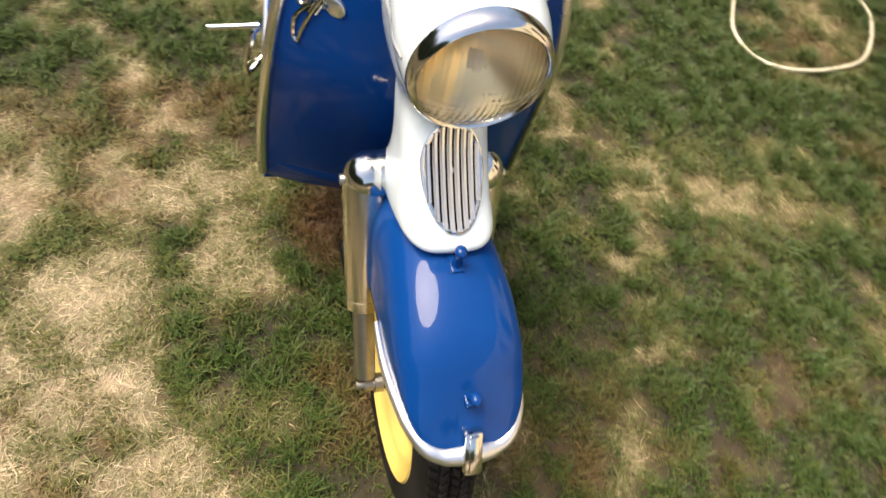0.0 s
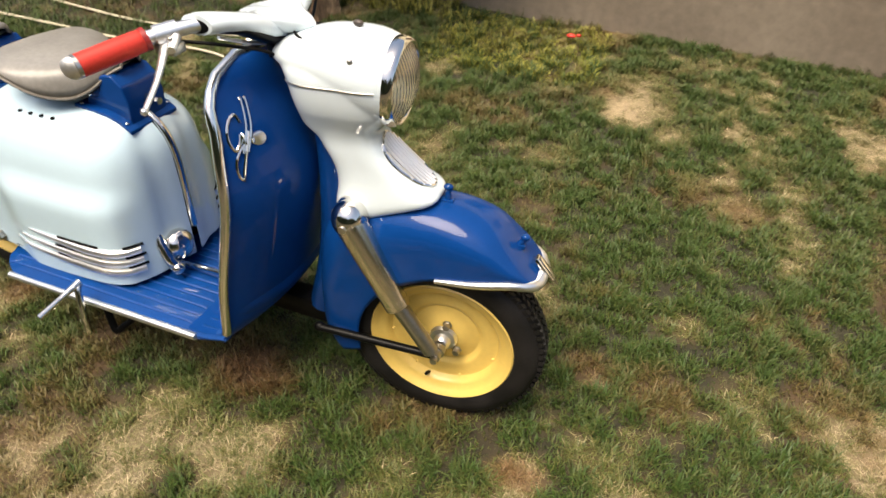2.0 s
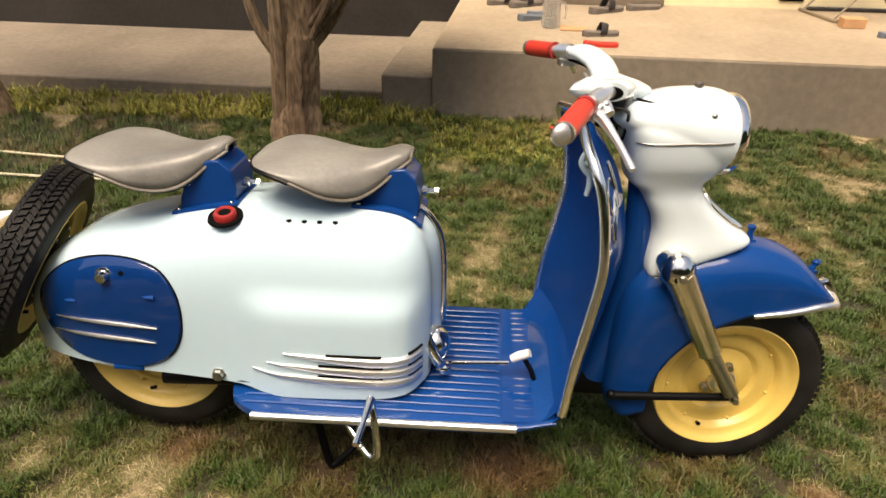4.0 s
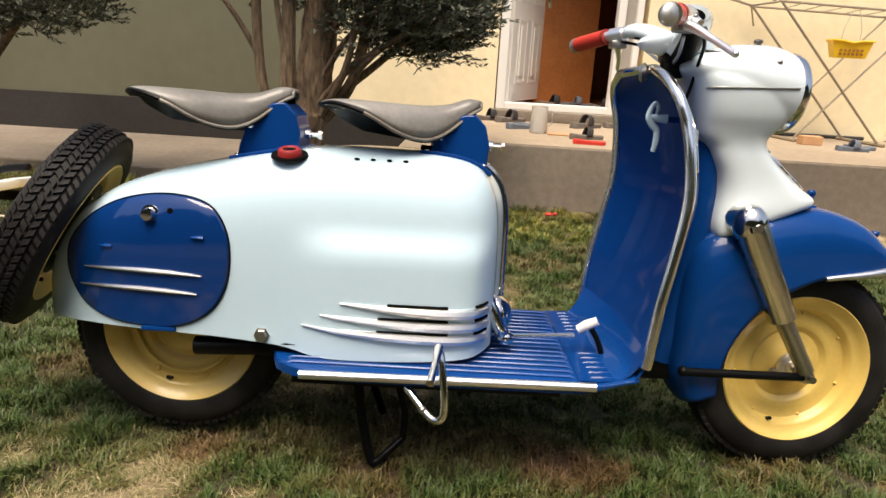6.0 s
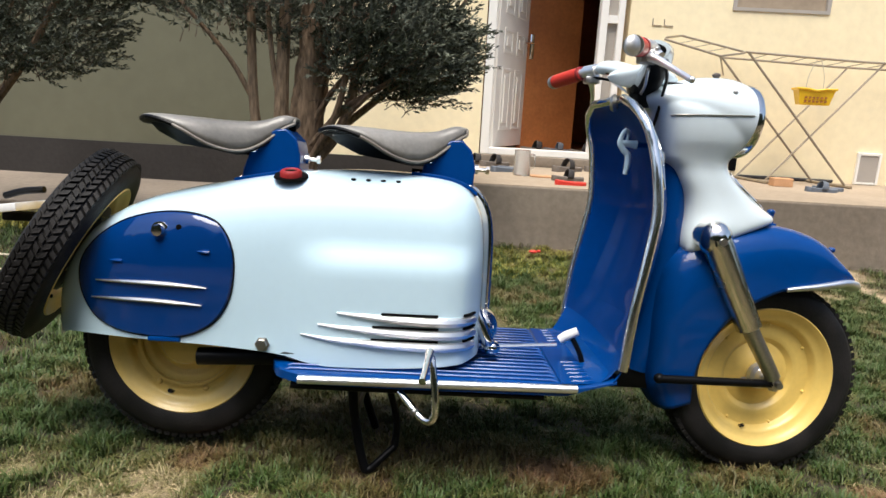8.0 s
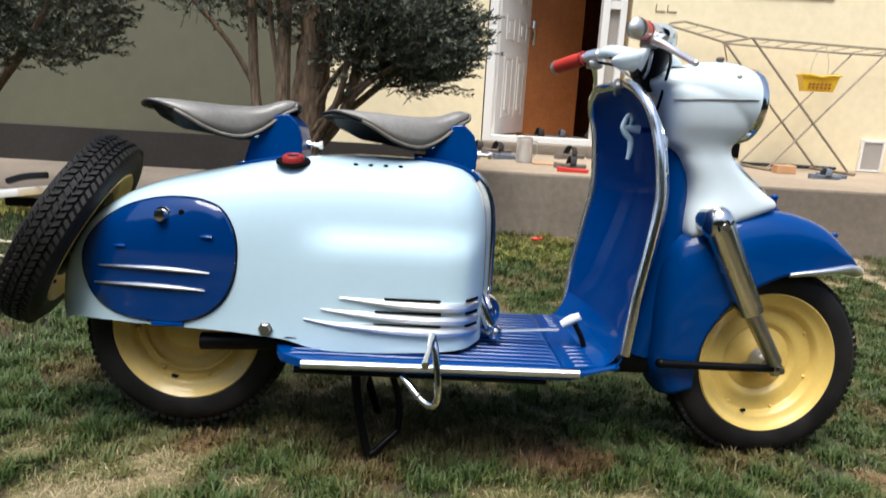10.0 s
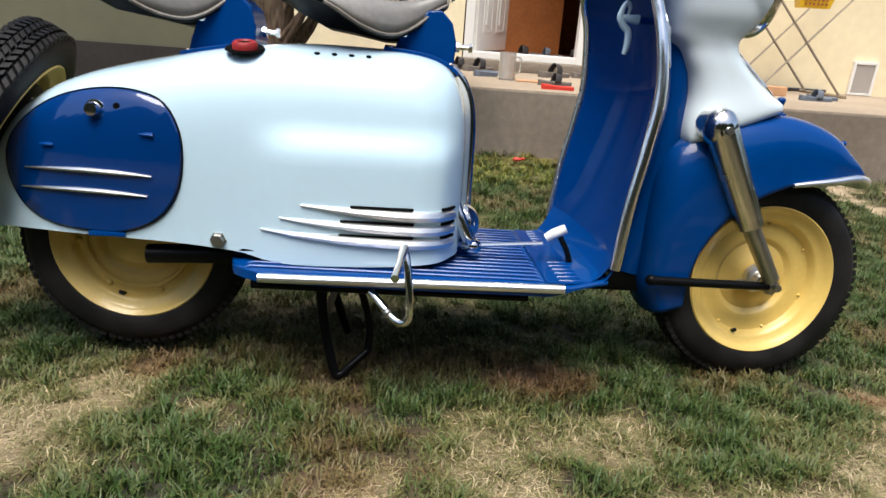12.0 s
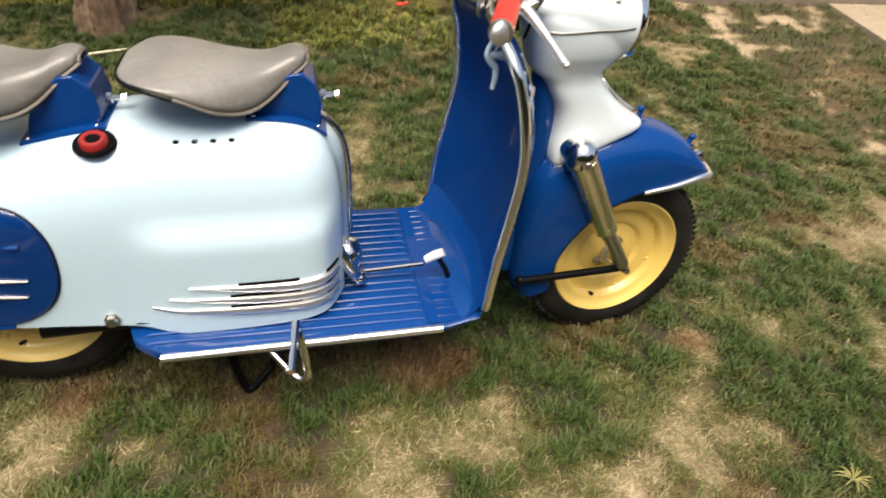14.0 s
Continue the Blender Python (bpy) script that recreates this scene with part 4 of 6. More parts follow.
PANEL = [(-1.573, 0.425), (-1.561, 0.465), (-1.526, 0.505), (-1.475, 0.538), (-1.42, 0.557), (-1.36, 0.566), (-1.30, 0.563), (-1.255, 0.545), (-1.228, 0.50), (-1.223, 0.44), (-1.236, 0.38), (-1.27, 0.333), (-1.33, 0.304), (-1.40, 0.300), (-1.48, 0.309), (-1.535, 0.335), (-1.566, 0.38)]
panel_outline = [(p[0], p[1]) for p in spline([(x, z, 0) for x, z in PANEL], 5, closed=True)]
for side in (-1, 1):
    panel = part("side_panel", plate_on_cowl(panel_outline, 0.007, side), PANELBLUE, scooter, "deep blue oval side panel with chrome spears")
    part("seam", tube([on_cowl(x, z, 0.0015, side) for x, z in panel_outline + panel_outline[:1]], 0.003, 6, smooth=False), BLACK, panel)
    for z0, xa, xb in ((0.412, -1.525, -1.277), (0.374, -1.537, -1.287)):
        pts = [on_cowl(xa + (xb - xa) * k / 8, z0 + 0.004 * math.sin(math.pi * k / 8), 0.010, side) for k in range(9)]
        part("chrome_spear", tube(pts, [0.0012, 0.0035, 0.0048, 0.004, 0.0012], 8, smooth=False), ALLOY, panel)
    m = Matrix.Translation(on_cowl(-1.38, 0.528, 0.008, side)) @ Matrix.Rotation(0 if side < 0 else math.pi, 4, "Z")
    part("latch", lathe([(0.0, -0.017), (0.011, -0.016), (0.013, -0.01), (0.013, 0.0), (0.018, 0.001), (0.018, 0.006)], 20, m), CHROME, panel, "chrome panel latch")
    m2 = Matrix.Translation(on_cowl(-1.339, 0.536, 0.007, side)) @ Matrix.Rotation(0 if side < 0 else math.pi, 4, "Z")
    part("keyhole", lathe([(0.0, -0.001), (0.006, -0.001), (0.006, 0.004)], 14, m2), DARK, panel)
    for x, z in ((-1.285, 0.489), (-1.475, 0.459)):
        p = on_cowl(x, z, 0.009, side)
        part("clip", tube([p + Vector((-0.012, 0, 0)), p, p + Vector((0.014, 0, 0))], [0.001, 0.004, 0.005], 8, flat=0.6), BLUE, panel)
    p = on_cowl(-1.37, 0.297, 0.004, side)
    part("tab", slab(p.x - 0.034, p.x + 0.034, p.y - 0.004, p.y + 0.004, 0.291, 0.300, 0.001), BLUE, panel)
    # louvres and the three chrome flashes
    for z0, xa, xb in ((0.379, -0.908, -0.790), (0.3505, -0.926, -0.788), (0.323, -0.928, -0.788)):
        pts = [on_cowl(xa + (xb - xa) * k / 6, z0, 0.001, side) for k in range(7)]
        part("louvre", tube(pts, 0.0032, 8, smooth=False, flat=1), DARK, cowl)
    for z0 in (0.379, 0.3505, 0.323):
        pts = [on_cowl(x, z0, 0.001, side) for x in (-0.735, -0.727, -0.718, -0.71)]
        part("louvre", tube(pts, 0.0032, 8, smooth=False), DARK, cowl)
    for z0, xa in ((0.3655, -1.0), (0.338, -1.04), (0.312, -1.078)):
        n = 16
        pts = []
        for k in range(n + 1):
            x = xa + (-0.7135 - xa) * (k / n) ** 0.85
            pts.append(on_cowl(x, z0 + 0.012 * (1 - k / n) ** 3, 0.002, side))
        part("chrome_flash", tube(pts, [0.0018, 0.006, 0.0095, 0.0107, 0.0107, 0.0095], 8, smooth=False), ALLOY, cowl)
    m = Matrix.Translation(on_cowl(-1.16, 0.296, 0.0, side)) @ Matrix.Rotation(0 if side < 0 else math.pi, 4, "Z")
    part("cowl_bolt", lathe([(0, -0.014), (0.012, -0.013), (0.0125, -0.004), (0.016, -0.003), (0.016, 0.004)], 6, m), STEEL, scooter, smooth=False)

# seam strip down the front of the cowl
strip = [(-0.86, 0, 0.674), (-0.78, 0, 0.667), (-0.735, 0, 0.651), (-0.704, 0, 0.625), (-0.686, 0, 0.59), (-0.678, 0, 0.55), (-0.675, 0, 0.50), (-0.675, 0, 0.36)]
part("front_strip", tube(strip, 0.0085, 10), CHROME, cowl, "chrome strip")
part("strip_gasket", tube([(x - 0.006, y, z - 0.002) for x, y, z in strip], 0.0105, 8), BLACK, cowl)
for k in range(4):
    x = -0.985 + 0.032 * k
    for side in (-1, 1):
        p = on_cowl(x, 0.652, 0, side)
        part("vent_hole", ball(p + Vector((0, 0, 0.001)), 0.0058, 1, 1, 0.45, 10), DARK, cowl)

# filler cap in its well on the shoulder
p = Vector((-1.12, -0.108, 0.651))
tilt = Matrix.Translation(p) @ Matrix.Rotation(radians(14), 4, "X")
part("filler_well", lathe([(0.0, 0.002), (0.031, 0.002), (0.035, 0.005), (0.037, 0.0)], 28, tilt @ Matrix.Rotation(radians(90), 4, "X")), DARK, cowl)
part("filler_cap", lathe([(0.0, 0.012), (0.012, 0.012), (0.015, 0.016), (0.020, 0.0155), (0.0235, 0.011), (0.0235, 0.0)], 28, tilt @ Matrix.Rotation(radians(90), 4, "X")), CAPRED, cowl, "red fuel filler cap")
part("cap_recess", lathe([(0.0, 0.0135), (0.0125, 0.0135), (0.0125, 0.010)], 24, tilt @ Matrix.Rotation(radians(90), 4, "X")), DARK, cowl)


# ---- wheels ----
def wheel(name, m, parent, hub, label):
    root = new(name)
    root.parent = parent
    root.matrix_local = m
    tagged(root, label)
    prof = [(0.157, -0.034), (0.168, -0.042), (0.178, -0.0465), (0.196, -0.049), (0.213, -0.0455), (0.225, -0.037), (0.2310, -0.023), (0.2325, 0.0)]
    prof = prof + [(r, -y) for r, y in prof[-2::-1]]
    tyre = part("tyre", lathe(prof, 72), RUBBER, root, "black treaded rubber tyre")
    verts, faces = [], []
    rows = ((-0.0285, 0.2280, 0.0075), (-0.0125, 0.2315, 0.007), (0.0045, 0.2320, 0.007), (0.0205, 0.2300, 0.0075), (0.0345, 0.2245, 0.005))
    n = 78
    for ri, (y, r, hw) in enumerate(rows):
        for k in range(n):
            a = 2 * math.pi * (k + 0.5 * (ri % 2)) / n
            da = 2 * math.pi / n * 0.36
            skew = (0.5 if ri % 2 else -0.5) * 2 * math.pi / n
            base = len(verts)
            for hgt, sh in ((-0.002, 1.0), (0.0072, 0.84)):
                for sa, sy in ((-1, -1), (1, -1), (1, 1), (-1, 1)):
                    ang = a + da * sa * sh + skew * sy * 0.5
                    rr = r + hgt
                    verts.append((rr * math.cos(ang), y + hw * sy * sh, rr * math.sin(ang)))
            for f in ((4, 5, 6, 7), (0, 1, 5, 4), (1, 2, 6, 5), (2, 3, 7, 6), (3, 0, 4, 7)):
                faces.append(tuple(base + q for q in f))
    me = bpy.data.meshes.new("tread")
    me.from_pydata(verts, [], faces)
    me.materials.append(RUBBER)
    tread = new("tread", me)
    tread.parent = tyre
    tagged(tread, kind="stuff")
    disc = [(0.0, -0.014), (0.044, -0.014), (0.050, -0.009), (0.070, -0.004), (0.080, 0.000), (0.086, -0.003), (0.090, -0.008), (0.094, -0.010), (0.104, -0.010), (0.120, -0.009), (0.129, -0.011), (0.1335, -0.017), (0.1375, -0.026), (0.143, -0.029), (0.152, -0.032), (0.158, -0.038), (0.163, -0.0425), (0.1685, -0.0465), (0.1715, -0.044), (0.1715, -0.036), (0.160, -0.030)]
    rim = part("rim", lathe(disc + [(r, -y if r > 0.15 else max(0.012, y + 0.014)) for r, y in disc[::-1]], 72), YELLOW, root, "yellow painted steel rim")
    for k in range(7):
        a = radians(238 + 360 / 7 * k)
        r = 0.127
        size = 0.0075 if hub == "rear" else 0.004
        for s in (-1, 1):
            part("rim_bolt", ball((r * math.cos(a), s * 0.0115, r * math.sin(a)), size, 1, 1.1, 1, 8), YELLOW, rim)
    part("valve", tube([(-0.033, -0.010, -0.134), (-0.036, -0.022, -0.127), (-0.037, -0.032, -0.122)], 0.0046, 8), BLACK, root)
    return root


W0 = STEER @ Matrix.Translation((0, 0, 0.228))
front = wheel("front_wheel", W0, scooter, "front", "front wheel with yellow rim and black tyre")
part("hub", lathe([(0, -0.046), (0.014, -0.046), (0.018, -0.040), (0.020, -0.030), (0.030, -0.027), (0.034, -0.018)], 28), ALLOY, front, "bare metal hub")
for k in range(3):
    a = radians(200 + 120 * k)
    c = Vector((0.044 * math.cos(a), -0.021, 0.044 * math.sin(a)))
    part("hub_nut", lathe([(0, -0.014), (0.0085, -0.013), (0.0085, 0.0), (0.012, 0.001)], 6, Matrix.Translation(c)), STEEL, front, smooth=False)
rear = wheel("rear_wheel", Matrix.Translation((-1.375, 0, 0.255)), scooter, "rear", "rear wheel with yellow rim and black tyre")
part("brake_drum", lathe([(0, -0.05), (0.03, -0.045), (0.05, -0.042), (0.056, -0.034), (0.058, -0.015)], 36), YELLOW, rear)
part("ridge", lathe([(0.107, -0.0130), (0.109, -0.0195), (0.112, -0.0205), (0.115, -0.0195), (0.117, -0.0130)], 56), YELLOW, rear)
spare = wheel("spare_wheel", Matrix.Translation((-1.655, 0.004, 0.470)) @ Matrix.Rotation(radians(13), 4, "Z") @ Matrix.Rotation(radians(29), 4, "Y") @ Matrix.Rotation(radians(90), 4, "Z"), scooter, "front", "spare wheel carried on the tail")
part("carrier", tube([(-1.63, 0, 0.40), (-1.66, 0, 0.43), (-1.70, 0, 0.455)], 0.022, 10), BLACK, scooter)
part("carrier_disc", lathe([(0, -0.040), (0.100, -0.036), (0.112, -0.030), (0.116, -0.012)], 36), BLACK, spare)
for k in range(8):
    a = radians(22 + 45 * k)
    part("carrier_rivet", ball((0.096 * math.cos(a), -0.037, 0.096 * math.sin(a)), 0.0045, 1, 0.8, 1, 8), CHROME, spare)
part("rear_plate", slab(-0.040, 0.040, -0.085, 0.085, -0.009, 0.009, 0.002), WHITE, scooter, "white rear plate seen edge on", Matrix.Translation((-1.765, 0.0, 0.548)) @ Matrix.Rotation(radians(-8), 4, "Y"))
part("plate_bracket", slab(-1.80, -1.66, -0.02, 0.02, 0.515, 0.535, 0.004), BLACK, scooter)
part("tail_lamp", tube([(-1.79, -0.02, 0.572), (-1.75, -0.02, 0.584), (-1.70, -0.02, 0.590)], 0.008, 8), BLACK, scooter)

# ---- front fender ----
CROWN = [(48.5, 0.300), (49.5, 0.309), (55, 0.314), (64, 0.329), (73.5, 0.350), (84, 0.361), (91, 0.366), (106, 0.374), (120, 0.383), (133, 0.388), (142, 0.362), (152, 0.332), (168, 0.303), (185, 0.292), (198, 0.272), (206, 0.250)]
LIP = [(48.5, 0.299), (50, 0.300), (54, 0.293), (60, 0.279), (67, 0.256), (78, 0.234), (91, 0.222), (105, 0.208), (125, 0.196), (150, 0.190), (190, 0.196), (206, 0.212)]
FHALF = [(48.5, 0.012), (49.3, 0.036), (51, 0.053), (54, 0.066), (58.5, 0.077), (64, 0.084), (77, 0.090), (95, 0.088), (125, 0.082), (160, 0.074), (206, 0.062)]


def fender_point(phi, v, out=0.0):
    """v from -1 (lip on the near side) over the crown to 1."""
    rc, rl, w = lerp(phi, CROWN), lerp(phi, LIP), lerp(phi, FHALF)
    a = abs(v)
    if a > 0.5:
        y, r = w, rl + (rc - rl) * 0.45 * (1 - a) / 0.5
    else:
        t = (0.5 - a) / 0.5 * math.pi / 2
        n = 2.5
        y = w * max(0, math.cos(t)) ** (2 / n)
        r = rl + (rc - rl) * (0.45 + 0.55 * max(0, math.sin(t)) ** (2 / n))
    ph = radians(phi)
    return Vector(((r + out) * math.cos(ph), math.copysign(y + out, v), 0.228 + (r + out) * math.sin(ph)))


phis = [48.5, 48.9, 49.5, 50.3, 51.5, 53] + list(np.linspace(55, 197, 64))
vs = list(np.linspace(-1, -0.5, 9))[:-1] + list(np.linspace(-0.5, 0.5, 25)) + list(np.linspace(0.5, 1, 9))[1:]
fender = part("front_fender", loft([[fender_point(f, v) for v in vs] for f in phis], closed=False), BLUE, scooter, "deep blue deep-skirted front mudguard", STEER, thick=0.003)
lip = [fender_point(f, -1, 0.002) for f in (91, 83, 75, 67, 59, 54, 51, 49.4)] + [fender_point(48.8, v, 0.003) for v in (-0.5, 0, 0.5)] + [fender_point(f, 1, 0.002) for f in (49.4, 51, 54, 59, 67, 75, 83, 91)]
part("fender_trim", tube(lip, [0.005, 0.0075, 0.0095, 0.0125, 0.016, 0.0125, 0.0095, 0.0075, 0.005], 10, 5), ALLOY, fender, "chrome lip trim", STEER)
part("trim_clamp", join(slab(-0.008, 0.012, -0.013, 0.013, -0.030, 0.034, 0.005), slab(0.010, 0.015, -0.007, 0.007, -0.026, 0.030, 0.002)), CHROME, fender, "", STEER @ Matrix.Translation((0.202, 0, 0.466)) @ Matrix.Rotation(radians(-40), 4, "Y"))
for phi, h in ((63, 0.022), (91, 0.030)):
    c = fender_point(phi, 0.0001)
    up = Vector((math.cos(radians(phi)), 0, math.sin(radians(phi))))
    lug = join(tube([c - up * 0.004, c + up * h * 0.6, c + up * h + Vector((0.004, 0, 0))], [0.0085, 0.006, 0.006], 8), ball(c + up * h, 0.0085, 1.2, 1, 0.8, 10), slab(c.x - 0.018, c.x + 0.012, -0.009, 0.009, c.z - 0.006, c.z + 0.003, 0.002))
    part("lug", lug, BLUE, fender, "", STEER)

# ---- fork fairing, headlamp, shocks ----
NECK = [  # z, back x, front x, half width
    (0.518, -0.228, -0.222, 0.040), (0.53, -0.236, -0.192, 0.058), (0.548, -0.240, -0.150, 0.064), (0.568, -0.240, -0.098, 0.067), (0.585, -0.238, -0.052, 0.068), (0.60, -0.236, -0.020, 0.067), (0.615, -0.235, -0.022, 0.065), (0.635, -0.236, -0.055, 0.062),
    (0.66, -0.243, -0.088, 0.060), (0.69, -0.259, -0.122, 0.059), (0.715, -0.274, -0.140, 0.058), (0.735, -0.297, -0.142, 0.062), (0.755, -0.304, -0.124, 0.070), (0.775, -0.308, -0.112, 0.079), (0.80, -0.313, -0.108, 0.0845), (0.83, -0.319, -0.110, 0.0870), (0.85, -0.326, -0.130, 0.083), (0.868, -0.333, -0.17, 0.068), (0.880, -0.336, -0.21, 0.044)]


def neck_ring(z, xb, xf, w, n=64, e=3.4):
    cx, hx = (xb + xf) / 2, (xf - xb) / 2
    out = []
    for k in range(n):
        a = 2 * math.pi * k / n
        c, s = math.cos(a), math.sin(a)
        out.append((cx + hx * math.copysign(abs(c) ** (2 / e), c), w * math.copysign(abs(s) ** (2 / e), s), z))
    return out


cols = [[(r[0], r[k]) for r in NECK] for k in (1, 2, 3)]
zs = np.linspace(0.518, 0.88, 52)
neck = loft([neck_ring(z, *[lerp(z, c) for c in cols]) for z in zs], caps=(True, True))

SHELL = [(-0.346, 0.868, 0.012, 0.004), (-0.342, 0.868, 0.040, 0.010), (-0.333, 0.867, 0.056, 0.018), (-0.315, 0.866, 0.067, 0.030), (-0.28, 0.862, 0.076, 0.046), (-0.24, 0.857, 0.083, 0.062), (-0.20, 0.849, 0.088, 0.074), (-0.16, 0.840, 0.0905, 0.083), (-0.135, 0.834, 0.0880, 0.084), (-0.118, 0.830, 0.085, 0.081), (-0.106, 0.828, 0.081, 0.077)]
scols = [[(r[0], r[k]) for r in SHELL] for k in (1, 2, 3)]


def shell_ring(x, n=44):
    zc, ry, rz = [lerp(x, c) for c in scols]
    return [(x, ry * math.cos(2 * math.pi * k / n), zc + rz * math.sin(2 * math.pi * k / n)) for k in range(n)]


def sheared(bm):
    """The lamp opening looks a little down."""
    for v in bm.verts:
        v.co.x += 0.06 * (v.co.z - 0.828) * smoothstep(-0.22, -0.108, v.co.x)
    return bm


lamp_body = sheared(loft([shell_ring(x) for x in np.linspace(-0.346, -0.106, 34)], caps=(True, True)))
shell = part("fork_fairing", join(neck, lamp_body), PALE, scooter, "pale blue cast neck and teardrop headlamp shell", STEER, sharp=180)
mod = shell.modifiers.new("cast", "REMESH")
mod.mode, mod.voxel_size, mod.use_smooth_shade = "VOXEL", 0.0035, True
mod = shell.modifiers.new("fillet", "SMOOTH")
mod.factor, mod.iterations = 0.5, 9
AIM = STEER @ Matrix.Translation((-0.124, 0, 0.829)) @ Matrix.Rotation(radians(4), 4, "Y") @ Matrix.Rotation(radians(90), 4, "Z")
cast = bpy.data.meshes.new_from_object(shell.evaluated_get(bpy.context.evaluated_depsgraph_get()))
shell.modifiers.clear()
bowl, into = bmesh.new(), AIM.inverted()
bowl.from_mesh(cast)
cut = [v for v in bowl.verts if math.hypot((into @ v.co).x, (into @ v.co).z) < 0.0735 and (into @ v.co).y < 0.03]
bmesh.ops.delete(bowl, geom=cut, context="VERTS")
CAST = BVHTree.FromBMesh(bowl)
bowl.to_mesh(cast)
bowl.free()
shell.data = cast


def on_shell(x, z, side, out=0.0):
    """The point of the cast body's flank at x and z."""
    place = CAST.ray_cast(STEER @ Vector((x, side * 0.3, z)), STEER.to_3x3() @ Vector((0, -side, 0)))[0]
    return STEER.inverted() @ place + Vector((0, side * out, 0))


for s in (-1, 1):
    part("shell_seam", tube([on_shell(x, 0.836 + (x + 0.1) * 0.04, s, 0.0006) for x in np.linspace(-0.306, -0.125, 26)], 0.0021, 6, smooth=False), STEEL, shell, "", STEER)
    part("shell_screw", ball(on_shell(-0.170, 0.884, s), 0.0062, 1, 0.8, 0.9, 10), STEEL, shell, "", STEER)
# local y runs backwards: minus is ahead
lamp = part("headlamp_rim", lathe([(0.078, 0.010), (0.0825, -0.002), (0.0838, -0.012), (0.0828, -0.021), (0.0800, -0.027), (0.0765, -0.0295), (0.0740, -0.028), (0.0725, -0.024), (0.072, -0.018)], 56), CHROME, scooter, "chrome headlamp rim", AIM)
part("reflector", lathe([(0.0735 * k / 14, 0.042 - 0.062 * (k / 14) ** 2) for k in range(15)], 48), GOLD, lamp, "", AIM)
part("bulb", ball((0, 0.005, 0), 0.011, 1, 1.4, 1, 12), WHITE, lamp, "", AIM)


def lens_mesh():
    rings = []
    for k in range(13):
        r = 0.0735 * k / 12
        rings.append([(r * math.cos(2 * math.pi * i / 96), -0.024 - 0.026 * (1 - (r / 0.0735) ** 2) + 0.0006 * math.cos(r * math.cos(2 * math.pi * i / 96) * 900), r * math.sin(2 * math.pi * i / 96)) for i in range(96)])
    back = [[(p[0], p[1] + 0.003, p[2]) for p in r] for r in rings[::-1]]
    return loft(rings + back)


LENS = ribbed_lens("ribbed_lens", (0.97, 0.92, 0.80))
lens = part("lens", lens_mesh(), LENS, lamp, "ribbed glass headlamp lens", AIM)
lens.visible_shadow = False
# horn grille, laid on the slope of the neck
def neck_front(y, z, out):
    xb, xf, w = [lerp(z, c) for c in cols]
    x = (xb + xf) / 2 + (xf - xb) / 2 * max(0.0, 1 - (abs(y) / w) ** 3.4) ** (1 / 3.4)
    return Vector((x + out * 0.72, y, z + out * 0.69))


def grille_point(a, r, out):
    full = 1.3 if math.cos(a) > 0 else 0.8
    return neck_front(0.039 * r * math.copysign(abs(math.sin(a)) ** full, math.sin(a)), 0.672 + 0.047 * r * math.cos(a), out)


ring = [2 * math.pi * k / 40 for k in range(40)]
grille = part("horn_grille", tube([grille_point(a, 1, 0.002) for a in ring + ring[:1]], 0.0036, 8, smooth=False), CHROME, scooter, "oval chrome horn grille with upright slats", STEER)
part("grille_back", loft([[grille_point(a, r, 0.0012) for a in ring] for r in (0.98, 0.8, 0.55, 0.3, 0.05)]), DARK, grille, "", STEER)
for k in range(8):
    y = (k - 3.5) * 0.0095
    half = 0.047 * math.sqrt(max(0.02, 1 - abs(y / 0.039) ** (2 / 1.3)))
    low = 0.047 * math.sqrt(max(0.02, 1 - abs(y / 0.039) ** (2 / 0.8)))
    part("slat", tube([neck_front(y, 0.672 + half - (half + low) * q / 12, 0.0035) for q in range(13)], 0.0037, 6, smooth=False), ALLOY, grille, "", STEER)

